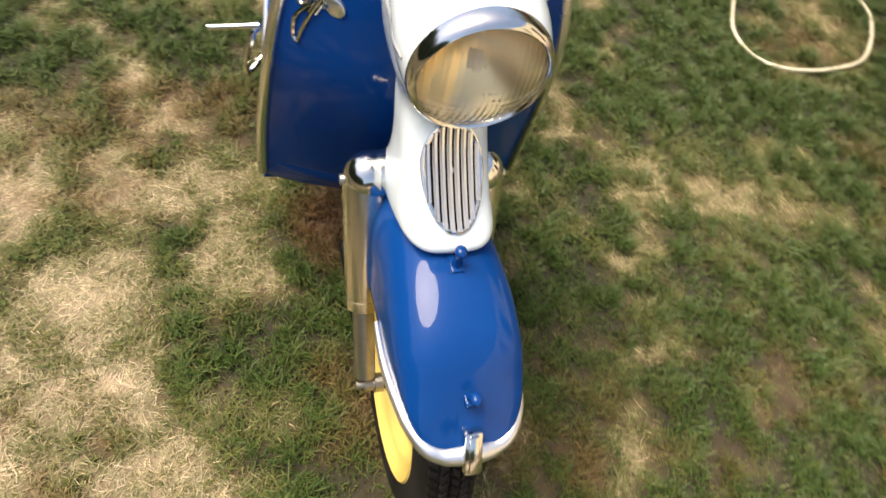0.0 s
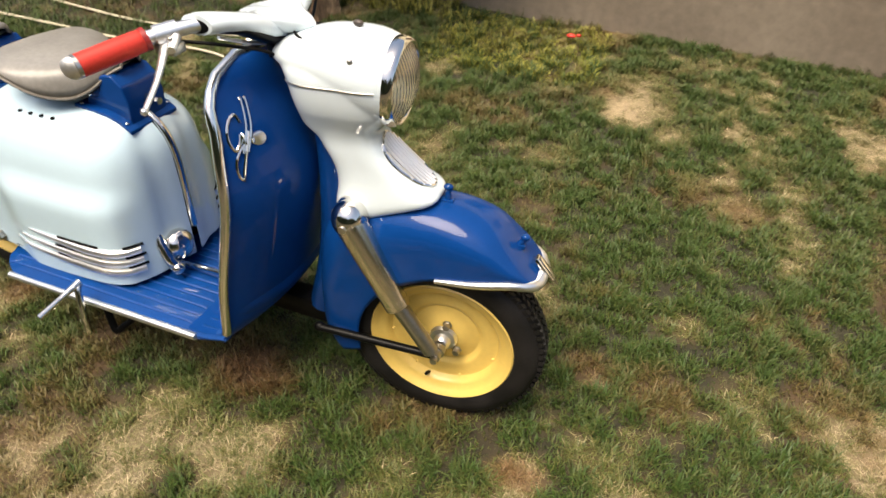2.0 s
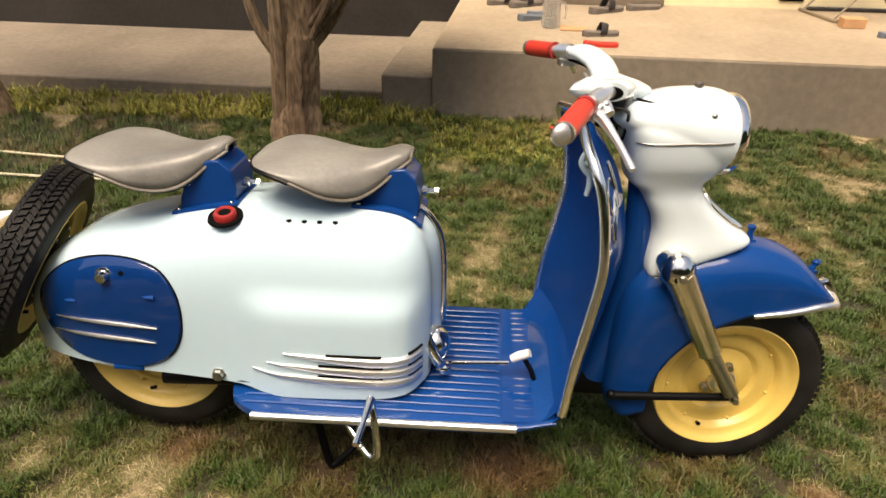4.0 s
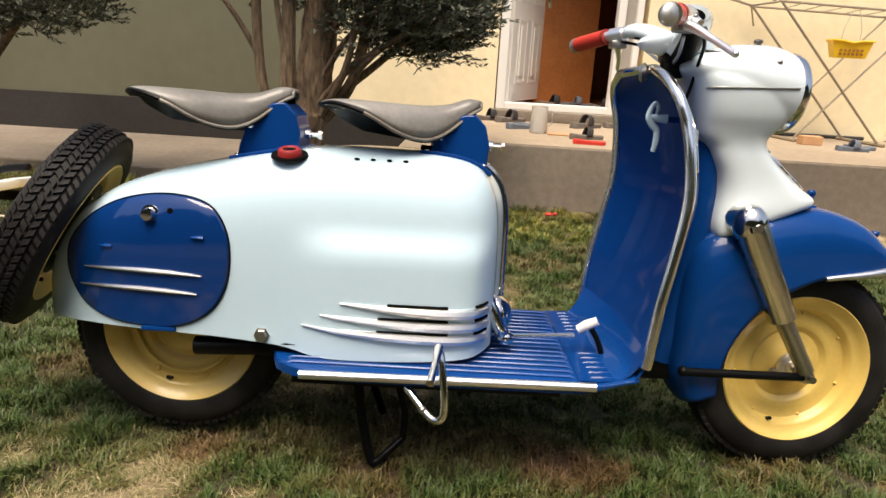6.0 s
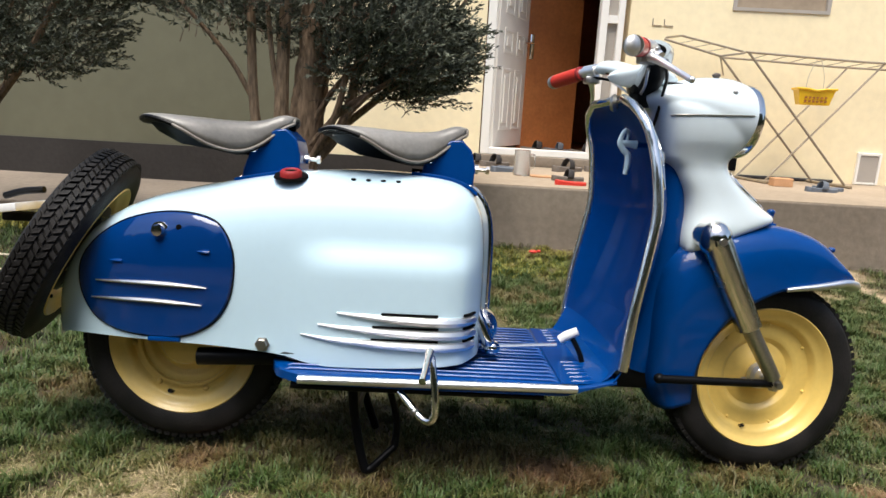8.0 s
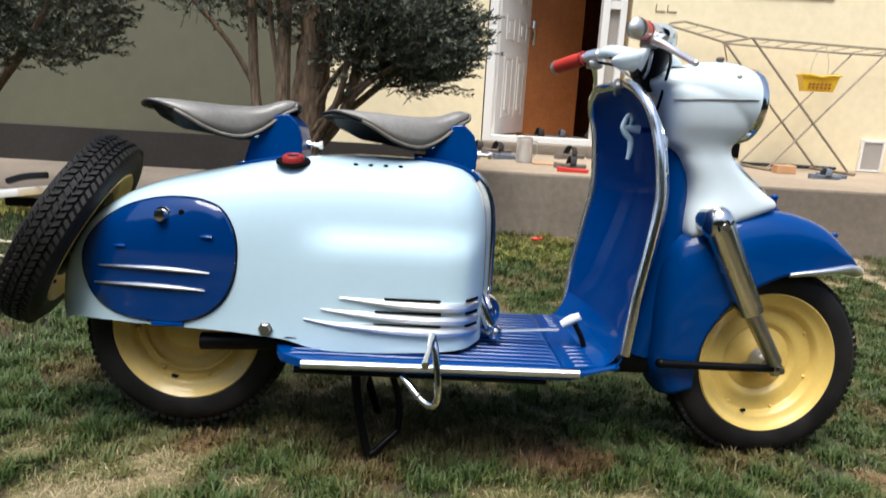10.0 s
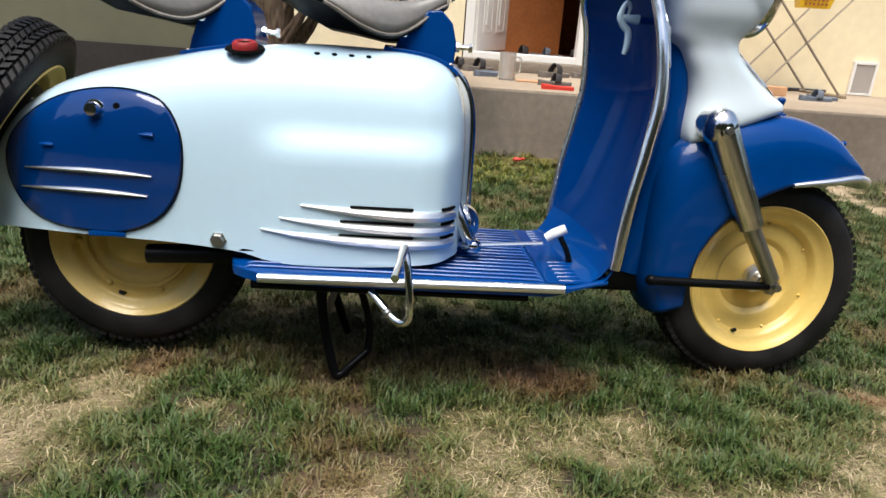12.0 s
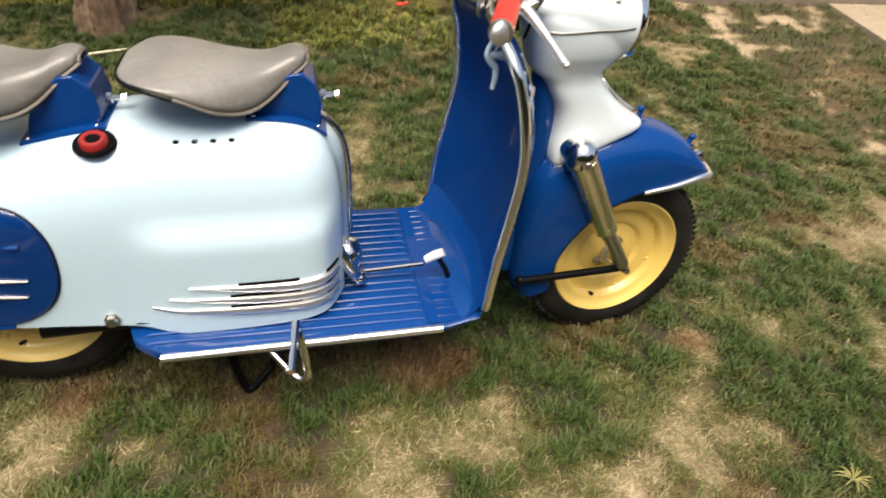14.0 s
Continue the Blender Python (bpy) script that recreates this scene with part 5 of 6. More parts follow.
for s in (-1, 1):
    def sp(x, z, y=0.090):
        return (x, s * y, z)
    shock = part("shock_cap", join(ball(sp(-0.187, 0.562, 0.086), 0.039, 0.95, 0.95, 1.05, 24), tube([sp(-0.190, 0.566, 0.050), sp(-0.188, 0.564, 0.090)], 0.036, 20, smooth=False)), CHROME, scooter, "chrome shock absorber", STEER)
    part("upper_tube", tube([sp(-0.184, 0.556), sp(-0.178, 0.545), sp(-0.090, 0.372)], [0.0335, 0.0335, 0.0285], 18, smooth=False), BRASSY, shock, "", STEER)
    part("collar", tube([sp(-0.093, 0.379), sp(-0.085, 0.363)], 0.0288, 18, smooth=False), BRASSY, shock, "", STEER)
    part("lower_tube", tube([sp(-0.090, 0.372), sp(-0.010, 0.244, 0.086)], [0.0188, 0.0175], 14, smooth=False), STEEL, shock, "", STEER)
    part("shock_bolt", lathe([(0, -0.008), (0.008, -0.008), (0.009, 0), (0.013, 0.002), (0.013, 0.006)], 16), STEEL, shock, "", STEER @ Matrix.Translation(sp(-0.187, 0.558, 0.119)) @ Matrix.Rotation(0 if s < 0 else math.pi, 4, "Z"))
    part("bolt_washer", lathe([(0.0125, 0.0), (0.0165, 0.001), (0.0165, 0.006)], 20), DARK, shock, "", STEER @ Matrix.Translation(sp(-0.187, 0.558, 0.120)) @ Matrix.Rotation(0 if s < 0 else math.pi, 4, "Z"))
    link = part("swing_link", tube([(-0.284, s * 0.086, 0.236), (-0.14, s * 0.083, 0.231), (0.006, s * 0.080, 0.227)], 0.0096, 10), BLACK, scooter, "black swinging link", STEER)
    part("pivot", ball((-0.284, s * 0.084, 0.236), 0.012, 1.1, 1, 1, 12), BLACK, link, "", STEER)
    part("axle_nut", lathe([(0, -0.03), (0.008, -0.03), (0.008, -0.018), (0.0125, -0.017), (0.0125, 0.0), (0.017, 0.001), (0.017, 0.016)], 12), STEEL, link, "", STEER @ Matrix.Translation((0, s * 0.072, 0.228)) @ Matrix.Rotation(0 if s < 0 else math.pi, 4, "Z"))

# ---- leg shield ----
SH_EDGE = [(0.262, -0.430), (0.29, -0.412), (0.35, -0.404), (0.423, -0.395), (0.52, -0.377), (0.62, -0.362), (0.70, -0.366), (0.763, -0.376), (0.81, -0.392), (0.84, -0.404), (0.862, -0.408)]
SH_HALF = [(0.262, 0.236), (0.31, 0.238), (0.45, 0.233), (0.60, 0.220), (0.70, 0.206), (0.76, 0.190), (0.80, 0.178), (0.83, 0.146), (0.85, 0.102), (0.86, 0.055), (0.863, 0.02)]
SH_DEEP = [(0.262, 0.045), (0.30, 0.055), (0.40, 0.078), (0.60, 0.085), (0.75, 0.068), (0.83, 0.048), (0.863, 0.03)]


def shield_point(z, v, out=0.0):
    w = lerp(z, SH_HALF)
    return Vector((lerp(z, SH_EDGE) + lerp(z, SH_DEEP) * (1 - abs(v) ** 2.2) + out - 0.013 * (v + 1), 0.012 + v * (w + 0.012), z))


szs = list(np.linspace(0.262, 0.80, 40)) + list(np.linspace(0.81, 0.863, 16))
shield = part("leg_shield", loft([[shield_point(z, v) for v in np.linspace(-1, 1, 41)] for z in szs], closed=False), SATIN_BLUE, scooter, "deep blue curved leg shield", thick=0.003)
edge = [shield_point(z, -1) for z in np.linspace(0.297, 0.858, 30)] + [shield_point(0.863, v) for v in (-0.5, 0.5)] + [shield_point(z, 1) for z in np.linspace(0.858, 0.297, 30)]
part("edge_trim", tube(edge, 0.0104, 10, smooth=False), TRIM, shield, "polished metal edge trim")
# script badge as a plain squiggle, and its round medal
script = [(0.768, -0.70), (0.782, -0.73), (0.778, -0.80), (0.760, -0.865), (0.738, -0.86), (0.722, -0.80), (0.734, -0.74), (0.749, -0.72), (0.730, -0.70), (0.720, -0.76), (0.700, -0.82), (0.676, -0.81), (0.668, -0.77), (0.684, -0.75), (0.714, -0.70), (0.738, -0.645), (0.750, -0.62)]
part("script_badge", tube([shield_point(z, -0.835 + (v + 0.745) * 0.72, 0.002) for z, v in script], 0.0030, 6, 5), CHROME, shield, "chrome script emblem, a plain flourish")
for dv in (0, 0.045):
    part("script_stroke", tube([shield_point(z, v + dv, 0.002) for z, v in ((0.715, -0.825), (0.757, -0.76), (0.800, -0.725), (0.802, -0.745))], 0.0030, 6), CHROME, shield)
part("script_stroke", tube([shield_point(z, v, 0.002) for z, v in ((0.728, -0.84), (0.738, -0.805), (0.726, -0.775), (0.740, -0.755), (0.728, -0.73), (0.738, -0.71))], 0.0028, 6), CHROME, shield)
mp = shield_point(0.731, -0.665)
part("medal", lathe([(0, -0.004), (0.0115, -0.004), (0.0145, -0.002), (0.0145, 0.003)], 24), ALLOY, shield, "", Matrix.Translation(mp) @ Matrix.Rotation(radians(62), 4, "Z"))
# the hook: a flat strap looped back on itself, with a web to the shield
hook = [(-0.377, -0.011, 0.770), (-0.374, -0.011, 0.785), (-0.380, -0.011, 0.794), (-0.387, -0.011, 0.786), (-0.392, -0.011, 0.766), (-0.383, -0.011, 0.750), (-0.372, -0.011, 0.738), (-0.371, -0.011, 0.715), (-0.375, -0.011, 0.694)]
web = shield_point(0.762, -0.06).x - 0.001
part("bag_hook", join(tube(hook, [0.003, 0.0045, 0.0055, 0.0055, 0.007, 0.0075, 0.0078, 0.0075, 0.0055], 10), tube([(-0.389, -0.011, 0.766), (-0.372, -0.011, 0.764), (-0.354, -0.011, 0.763)], [0.0065, 0.0085, 0.0105], 10)), SKYBLUE, shield, "pale blue bag hook inside the shield")
part("hook_stud", tube([(-0.357, -0.011, 0.763), (web, -0.011, 0.762)], 0.006, 8, smooth=False), BLUE, shield)
part("column_lock", lathe([(0.016, -0.007), (0.021, 0), (0.016, 0.007), (0.011, 0)], 24, None, True), STEEL, scooter, "", Matrix.Translation((-0.41, 0, 0.855)) @ Matrix.Rotation(radians(65), 4, "Z"))
part("column", tube([(-0.352, 0, 0.845), (-0.356, 0, 0.875), (-0.358, 0, 0.915)], 0.022, 14), BLACK, scooter, "black steering column")

# ---- footboard ----
def board_half(x):
    return lerp(x, [(-1.14, 0.150), (-1.13, 0.185), (-1.10, 0.215), (-1.06, 0.236), (-0.98, 0.243), (-0.47, 0.239), (-0.40, 0.236)])


board_rings = []
for x in np.linspace(-1.14, -0.418, 44):
    w = board_half(x)
    zz = 0.258 + 0.016 * smoothstep(-0.50, -0.41, x)
    deep = 0.020 - 0.013 * smoothstep(-0.53, -0.47, x)
    board_rings.append([(x, -w, zz - deep), (x, -w, zz - 0.003), (x, -w + 0.004, zz), (x, w - 0.004, zz), (x, w, zz - 0.003), (x, w, zz - deep)])
board = part("footboard", loft(board_rings, caps=(True, True)), RIBBED, scooter, "blue ribbed pressed-steel footboard, worn paint, ribs lightened for sky reflection")
for k in range(-8, 9):
    y = k * 0.0262
    inside = abs(y) < 0.168
    xa, xb = (-0.70 if inside else -1.10 + 0.25 * max(0, abs(y) - 0.2)), -0.535
    if inside and abs(y) > 0.1:
        xa = -0.745
    part("rib", tube([(xa, y, 0.2575), (xa + 0.01, y, 0.2605), (xb - 0.01, y, 0.2605), (xb, y, 0.2575)], 0.0027, 6, smooth=False), RIBTOP, board)
    if abs(k) > 2:
        part("rib", tube([(-0.505, y, 0.258), (-0.50, y, 0.261), (-0.452, y, 0.262), (-0.446, y, 0.258)], 0.0034, 6, smooth=False), RIBBED, board)
for s in (-1, 1):
    part("edge_strip", tube([(-1.068, s * 0.2415, 0.2475 - 0.006 * (s + 1)), (-0.5, s * 0.2415, 0.2545 - 0.006 * (s + 1))], 0.0088, 10, smooth=False), ALLOY, board, "chrome edge strip")
part("underframe", join(slab(-1.06, -0.50, -0.11, 0.11, 0.195, 0.232, 0.008), slab(-0.52, -0.27, -0.03, 0.03, 0.19, 0.25, 0.01), tube([(-1.09, -0.2, 0.222), (-0.56, -0.2, 0.222)], 0.009, 8, smooth=False)), BLACK, scooter, "black frame under the footboard")
part("exhaust", join(tube([(-1.31, -0.125, 0.250), (-1.06, -0.125, 0.262)], 0.0195, 14, smooth=False), tube([(-1.13, -0.155, 0.279), (-1.06, -0.16, 0.281)], 0.012, 10, smooth=False)), BLACK, scooter, "black exhaust tube")
toe = []
for v in np.linspace(-0.97, 0.97, 21):
    a, b = shield_point(0.30, v), shield_point(0.37, v)
    w = v * 0.236
    toe.append(spline([(-0.53, w, 0.2612), (-0.48, w, 0.2625), (a.x - 0.03, w, 0.275), (b.x - 0.008, b.y, 0.325), (b.x - 0.0035, b.y, 0.37)], 5))
part("toe_board", loft(toe, closed=False), SATIN_BLUE, board, "curved blue toe board")
part("down_tube", tube([(-0.268, 0, 0.78), (-0.256, 0, 0.62), (-0.268, 0, 0.42), (-0.31, 0, 0.235)], [0.026, 0.030, 0.034, 0.036], 18), BLUE, scooter, "blue frame tube behind the leg shield")
# kick lever dome, brake rod and pedal
kick = part("kick_dome", ball((-0.686, -0.054, 0.332), 0.042, 0.85, 0.95, 1.0, 20), CHROME, scooter, "chrome kick-start housing")
part("kick_arm", join(tube([(-0.708, -0.088, 0.392), (-0.694, -0.096, 0.352), (-0.676, -0.098, 0.312), (-0.662, -0.092, 0.292)], [0.008, 0.0125, 0.0135, 0.012], 10), ball((-0.664, -0.094, 0.292), 0.0185, 1, 0.9, 0.9, 14)), CHROME, kick)
part("brake_rod", tube([(-0.685, -0.065, 0.285), (-0.60, -0.068, 0.292), (-0.515, -0.072, 0.300)], 0.0052, 8), CHROME, scooter)
pedal = part("foot_pedal", tube([(-0.508, -0.072, 0.312), (-0.492, -0.076, 0.324), (-0.47, -0.08, 0.336)], [0.010, 0.0115, 0.010], 12), WHITE, scooter, "white rubber foot pedal")
part("pedal_arm", tube([(-0.485, -0.078, 0.325), (-0.465, -0.082, 0.29), (-0.455, -0.082, 0.262)], 0.006, 8), BLACK, pedal)
# folding foot rest
rest = part("foot_rest", tube([(-0.803, -0.254, 0.318), (-0.797, -0.268, 0.30), (-0.788, -0.284, 0.235), (-0.790, -0.284, 0.196), (-0.812, -0.272, 0.188), (-0.862, -0.225, 0.226)], 0.0078, 10), CHROME, scooter, "chrome folding foot rest")
part("peg", tube([(-0.803, -0.252, 0.320), (-0.808, -0.30, 0.310), (-0.815, -0.362, 0.296)], [0.0095, 0.0065, 0.0075], 10), CHROME, rest)
part("rest_bolt", ball((-0.828, -0.262, 0.199), 0.0085, 1, 1, 1, 8), STEEL, rest)
# centre stand
stand = part("centre_stand", join(tube([(-0.975, -0.09, 0.22), (-0.966, -0.10, 0.12), (-0.940, -0.118, 0.012), (-0.925, -0.118, 0.004), (-0.905, -0.112, 0.022), (-0.872, -0.095, 0.05)], [0.0115, 0.0105, 0.010, 0.009, 0.008], 12), tube([(-0.975, 0.09, 0.22), (-0.968, 0.10, 0.12), (-0.935, 0.118, 0.004)], 0.0105, 10), tube([(-0.967, -0.1, 0.115), (-0.967, 0.1, 0.115)], 0.009, 8)), BLACK, scooter, "black tubular centre stand")
part("stand_brace", tube([(-0.905, -0.085, 0.225), (-0.872, -0.092, 0.12), (-0.872, -0.095, 0.05)], 0.008, 8), BLACK, stand)
part("stand_bolt", ball((-0.982, -0.108, 0.205), 0.009, 1, 1, 1, 8), STEEL, stand)


# ---- saddles ----
def saddle(x0, z0):
    """A sprung rubber saddle, nose forward, from its rear end."""
    L = 0.328
    HW = [(0, 0.050), (0.04, 0.088), (0.12, 0.122), (0.26, 0.140), (0.42, 0.136), (0.58, 0.112), (0.74, 0.077), (0.88, 0.052), (0.96, 0.042), (1.0, 0.026)]
    CR = [(0, -0.002), (0.12, 0.004), (0.35, 0.003), (0.6, 0.0), (0.78, 0.004), (0.92, 0.018), (1.0, 0.015)]
    DR = [(0, 0.004), (0.15, 0.007), (0.32, 0.022), (0.52, 0.054), (0.68, 0.064), (0.82, 0.050), (0.92, 0.032), (1.0, 0.012)]
    rings = []
    for i in range(37):
        u = i / 36
        w, c, d = lerp(u, HW), lerp(u, CR), lerp(u, DR)
        row = []
        for k in range(25):
            v = -1 + 2 * k / 24
            av = abs(v)
            row.append((x0 + L * u, w * math.sin(v * math.pi / 2), z0 + c - d * av**3.2))
        rings.append(row)
    seat = part("seat", loft(rings, closed=False), SEAT, scooter, "worn grey moulded rubber saddle", thick=0.006)
    low = Vector((0, 0, -0.004))
    nose = [Vector(r[0]) + low for r in rings[11:]] + [Vector(p) + low for p in rings[-1][1:-1]] + [Vector(r[-1]) + low for r in rings[:10:-1]]
    tail = [Vector(r[0]) + low for r in rings[11::-1]] + [Vector(p) + low for p in rings[0][1:-1]] + [Vector(r[-1]) + low for r in rings[:12]]
    part("seat_edge", tube(nose, 0.0036, 6, smooth=False), SEATEDGE, seat, "pale worn rubber edge")
    part("seat_tail", tube(tail, 0.0050, 6, smooth=False), BLACK, seat)
    pan = [[(r[12][0] + (p[0] - r[12][0]), p[1] * 0.965, p[2] - 0.0085 - 0.006 * (1 - abs(p[1]) / 0.15)) for p in r] for r in rings[1:36]]
    part("seat_pan", loft(pan, closed=False), BLACK, seat, "black pressed pan under the saddle", thick=0.004)
    tongue = []
    for u, w, za, zb in ((0.03, 0.06, 0.008, 0.014), (0.12, 0.10, 0.006, 0.034), (0.28, 0.115, 0.008, 0.058), (0.45, 0.085, 0.010, 0.066), (0.62, 0.065, 0.012, 0.076), (0.78, 0.045, 0.02, 0.074)):
        tongue.append([(x0 + L * u, -w, z0 - za - 0.01), (x0 + L * u, w, z0 - za - 0.01), (x0 + L * u, w * 0.6, z0 - zb), (x0 + L * u, -w * 0.6, z0 - zb)])
    part("seat_spring", loft(tongue, caps=(True, True)), BLACK, seat, "black spring pan")
    bx = x0 + 0.222
    zb = z0 - 0.128
    side_shape = ((-0.004, -0.004), (0.124, 0.006), (0.127, 0.055), (0.118, 0.092), (0.096, 0.114), (0.070, 0.112), (0.038, 0.088), (0.014, 0.058), (0.002, 0.025))
    br = [[(bx + dx, s, zb + dz) for dx, dz in side_shape] for s in (-0.054, -0.050, 0.050, 0.054)]
    bracket = part("seat_bracket", loft(br, caps=(True, True)), BLUE, scooter, "blue sheet-metal saddle bracket", sharp=30, bevel=0.003)
    fl = []
    for x in np.linspace(bx - 0.014, bx + 0.134, 9):
        z = lerp(x, COWL_TOP)
        fl.append([(x, -0.072, z - 0.006), (x, -0.072, z + 0.003), (x, 0.072, z + 0.003), (x, 0.072, z - 0.006)])
    part("bracket_flange", loft(fl, caps=(True, True)), BLUE, bracket, bevel=0.0015, smooth=False)
    for s in (-1, 1):
        for dx in (0.0, 0.118):
            part("screw", ball((bx + dx, s * 0.063, lerp(bx + dx, COWL_TOP) + 0.003), 0.0052, 1, 1, 0.7, 8), CHROME, bracket)
        part("seat_bolt", ball((bx + 0.026, s * 0.057, zb + 0.066), 0.0085, 1, 0.9, 1, 10), CHROME, bracket)
    part("adjuster", join(tube([(bx + 0.112, 0, zb + 0.052), (bx + 0.162, 0, zb + 0.050)], 0.005, 8, smooth=False), tube([(bx + 0.128, 0, zb + 0.051), (bx + 0.137, 0, zb + 0.051)], 0.0105, 8, smooth=False), tube([(bx + 0.155, 0, zb + 0.05), (bx + 0.163, 0, zb + 0.05)], 0.009, 6, smooth=False)), CHROME, bracket, "chrome adjusting screw")


saddle(-1.462, 0.768)
saddle(-1.072, 0.764)

# ---- handlebar ----
def wing(rows):
    """Flat oval sections: centre, half depth along x, half height."""
    return loft([[(x + hx * math.cos(a), y, z + hz * math.sin(a)) for a in (2 * math.pi * k / 16 for k in range(16))] for x, y, z, hx, hz in rows], caps=(True, True))


BAR = Matrix.Translation((-0.273, 0, 0.92)) @ Matrix.Rotation(radians(1.5), 4, "Z") @ Matrix.Rotation(radians(1.8), 4, "X") @ Matrix.Translation((0.28, 0, -0.92))
hub = part("handlebar_hub", wing([(-0.357, y, 0.912 + 0.25 * abs(y), 0.020 + 0.062 * math.exp(-((y / 0.035) ** 2)), 0.014 + 0.010 * math.exp(-((y / 0.05) ** 2))) for y in np.linspace(-0.09, 0.09, 19)]), PALE, scooter, "pale blue cast handlebar", BAR)
for s in (-1, 1):
    part("bar_arm", wing([(-0.355, s * 0.015, 0.903, 0.030, 0.022), (-0.356, s * 0.05, 0.914, 0.030, 0.025), (-0.358, s * 0.085, 0.930, 0.029, 0.022), (-0.364, s * 0.115, 0.942, 0.030, 0.018), (-0.377, s * 0.145, 0.950, 0.032, 0.018), (-0.388, s * 0.163, 0.952, 0.032, 0.019), (-0.394, s * 0.172, 0.952, 0.030, 0.0175)]), PALE, hub, "", BAR)
    # solid black insert stands for the shade inside the hollow arm
    part("arm_underside_shade", wing([(-0.352, s * 0.012, 0.885, 0.022, 0.012), (-0.354, s * 0.05, 0.897, 0.024, 0.013), (-0.357, s * 0.085, 0.916, 0.024, 0.012), (-0.364, s * 0.115, 0.931, 0.024, 0.010), (-0.378, s * 0.145, 0.940, 0.024, 0.010), (-0.395, s * 0.1735, 0.950, 0.023, 0.012)]), BLACK, hub, "black insert for the shade in the hollow underside", BAR)
    part("inner_cable", tube([(-0.368, s * 0.03, 0.876), (-0.374, s * 0.07, 0.890), (-0.39, s * 0.13, 0.917)], 0.0034, 8), ALLOY, hub, "", BAR)
    part("bar_tube", tube([(-0.388, s * 0.158, 0.951), (-0.410, s * 0.190, 0.950), (-0.446, s * 0.237, 0.943)], 0.0118, 14), ALLOY, hub, "bare alloy bar end", BAR)
    part("clamp", join(tube([(-0.414, s * 0.195, 0.949), (-0.436, s * 0.224, 0.945)], 0.0165, 14, smooth=False), tube([(-0.420, s * 0.200, 0.946), (-0.410, s * 0.212, 0.938), (-0.404, s * 0.232, 0.929)], [0.013, 0.0125, 0.010], 10, flat=0.7)), ALLOY, hub, "bare alloy lever clamp", BAR)
    part("clamp_screw", ball((-0.408, s * 0.222, 0.944), 0.0045, 1, 1, 0.7, 8), STEEL, hub, "", BAR)
    part("grip_collar", tube([(-0.4435, s * 0.2335, 0.9435), (-0.4475, s * 0.2405, 0.942)], 0.0186, 16, smooth=False), CAPRED, hub, "", BAR)
    part("grip", tube([(-0.446, s * 0.237, 0.942), (-0.45, s * 0.246, 0.941), (-0.467, s * 0.284, 0.936), (-0.49, s * 0.336, 0.929)], [0.0150, 0.0178, 0.0185, 0.0180], 16), RED, hub, "red rubber grip", BAR)
    part("grip_ring", tube([(-0.4895, s * 0.335, 0.9292), (-0.492, s * 0.3405, 0.9285)], 0.0185, 16, smooth=False), STEEL, hub, "", BAR)
    part("grip_end", ball((0, 0, 0), 0.0186, 1, 0.58, 1, 18), DULL, hub, "bar-end knob", BAR @ Matrix.Translation((-0.493, s * 0.342, 0.928)) @ Matrix.Rotation(radians(-24 * s), 4, "Z"))
    part("brake_lever", tube([(-0.4273, s * 0.2146, 0.931), (-0.414, s * 0.24, 0.922), (-0.396, s * 0.285, 0.900), (-0.382, s * 0.336, 0.877)], [0.0125, 0.0095, 0.0062, 0.0062], 10, flat=0.7), ALLOY, hub, "dull alloy hand lever", BAR)
    part("lever_tip", ball((-0.381, s * 0.339, 0.876), 0.0062, 1, 1, 1, 10), ALLOY, hub, "", BAR)
    part("lever_bracket", slab(-0.44, -0.402, min(s * 0.196, s * 0.229), max(s * 0.196, s * 0.229), 0.916, 0.934, 0.004), STEEL, hub, "", BAR)
# added block that darkens the handlebar's shaded underside
part("hub_shade_block", slab(-0.385, -0.335, -0.028, 0.028, 0.876, 0.900, 0.008), BLACK, scooter, "black block added for the dark underside of the handlebar", BAR)
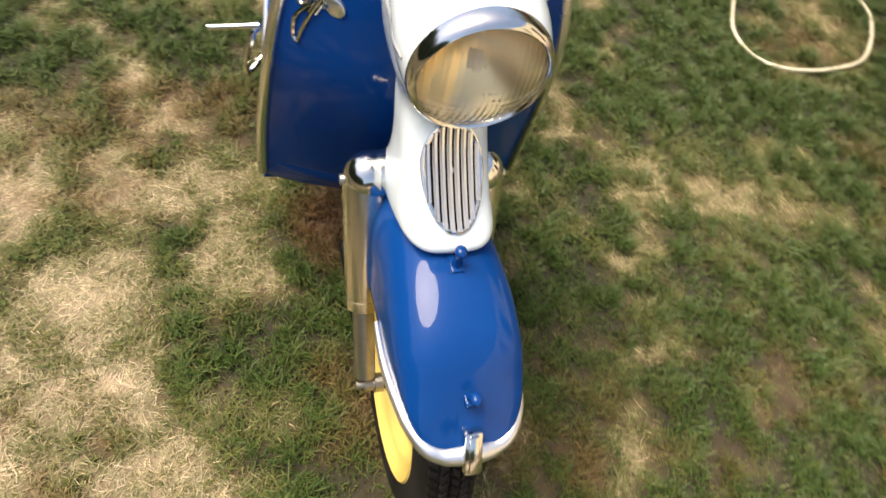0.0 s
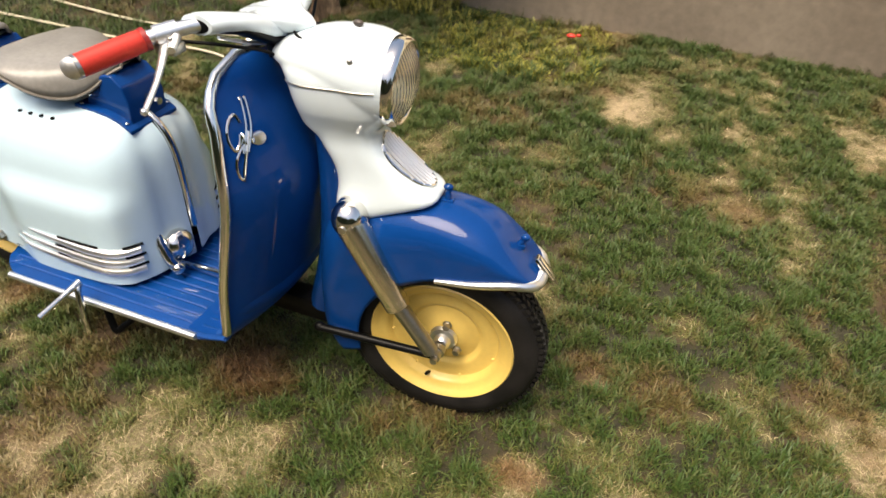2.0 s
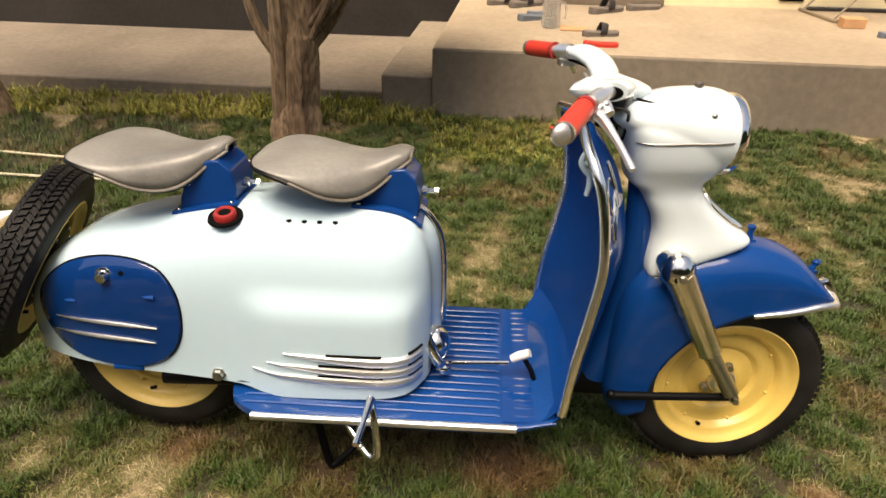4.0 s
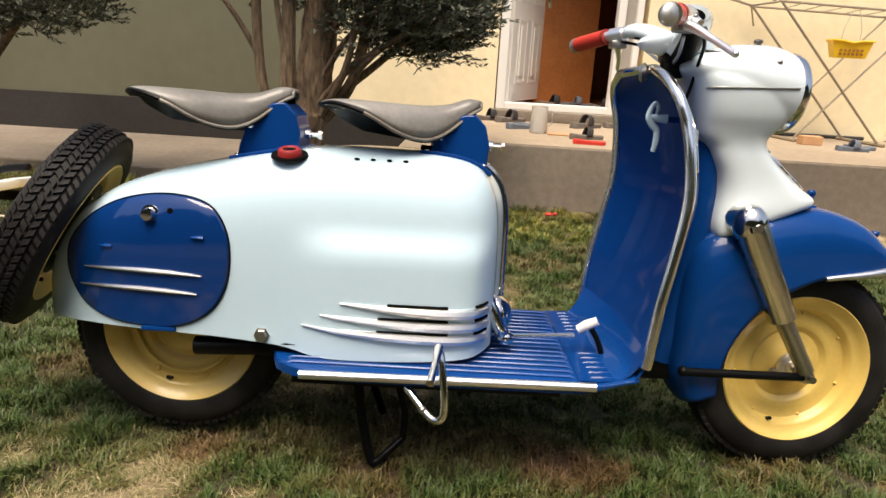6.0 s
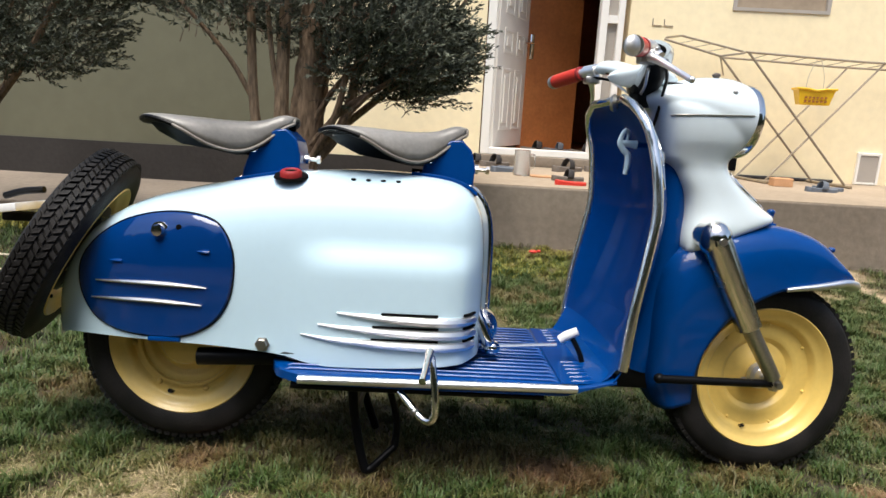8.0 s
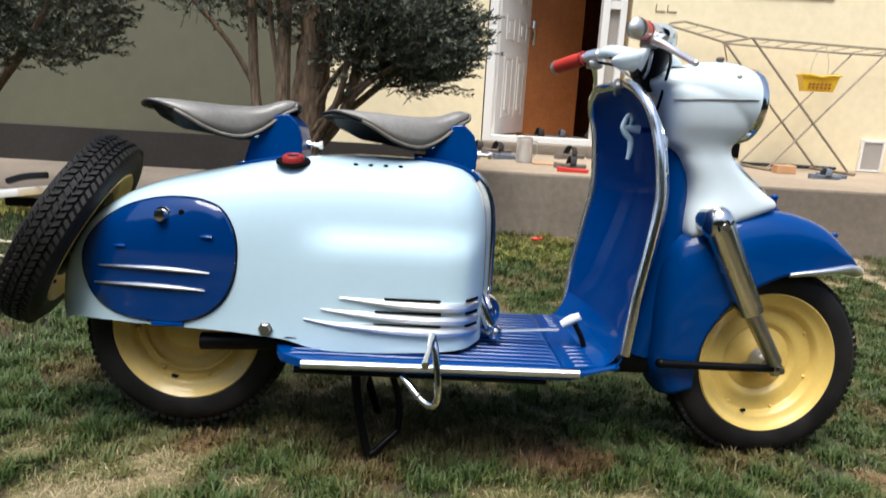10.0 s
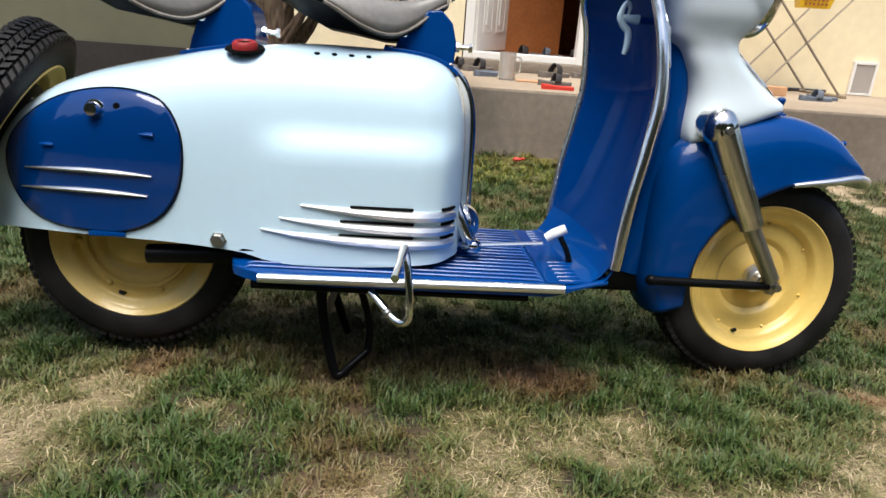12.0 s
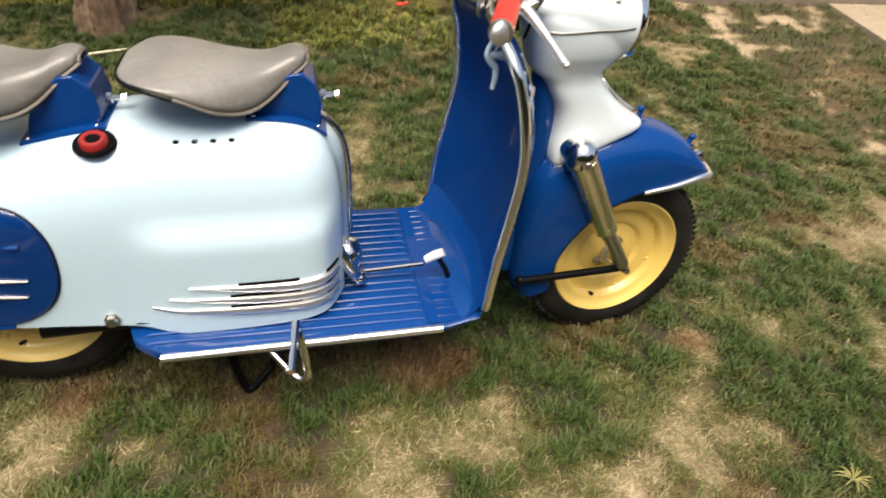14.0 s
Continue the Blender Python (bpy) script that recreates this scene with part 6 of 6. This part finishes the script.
part("switch_knob", join(tube([(-0.186, 0, 0.900), (-0.186, 0, 0.926)], 0.005, 8, smooth=False), ball((-0.188, 0, 0.929), 0.0085, 1.2, 0.8, 0.7, 12)), KNOB, scooter, "", BAR)
dial = part("instrument_pod", ball((-0.258, 0, 0.893), 0.05, 1.15, 0.95, 0.36, 24), PALE, scooter, "pale blue oval instrument pod on the lamp shell", BAR)
part("pod_rim", tube([(-0.258 + 0.056 * math.cos(a), 0.046 * math.sin(a), 0.898 - 0.006 * math.cos(a)) for a in np.linspace(0, 2 * math.pi, 33)], 0.0028, 6, smooth=False), BLACK, dial, "", BAR)
for s, pts in ((-1, [(-0.435, -0.212, 0.935), (-0.36, -0.15, 0.915), (-0.33, -0.06, 0.87), (-0.33, -0.02, 0.80)]), (1, [(-0.435, 0.212, 0.935), (-0.36, 0.15, 0.915), (-0.33, 0.06, 0.87), (-0.33, 0.02, 0.80)])):
    part("control_cable", tube(pts, 0.0034, 6), BLACK, scooter, "", BAR)


# ---- small weeds in the lawn ----
def rosette(x, y, size, seed):
    rng = random.Random(seed)
    z = float(lawn_height(x, y)) + 0.012
    bm = bmesh.new()
    for k in range(17):
        a = 2 * math.pi * k / 17 + rng.uniform(-0.2, 0.2)
        L = size * rng.uniform(0.6, 1.0)
        d, s = Vector((math.cos(a), math.sin(a), 0)), Vector((-math.sin(a), math.cos(a), 0)) * size * 0.036
        p = [Vector((x, y, z)) + d * L * u + Vector((0, 0, h * size)) for u, h in ((0.02, 0), (0.35, 0.22), (0.75, 0.24), (1.0, 0.08))]
        rows = [[bm.verts.new(q - s * w), bm.verts.new(q + Vector((0, 0, -0.002))), bm.verts.new(q + s * w)] for q, w in zip(p, (0.4, 1.0, 0.8, 0.1))]
        for r0, r1 in zip(rows, rows[1:]):
            bm.faces.new((r0[0], r0[1], r1[1], r1[0]))
            bm.faces.new((r0[1], r0[2], r1[2], r1[1]))
    return tagged(part("weed", bm, PALEWEED, None), "pale yellow-green rosette of weed leaves in the lawn", "weed")


rosette(0.385, -0.575, 0.05, 1)
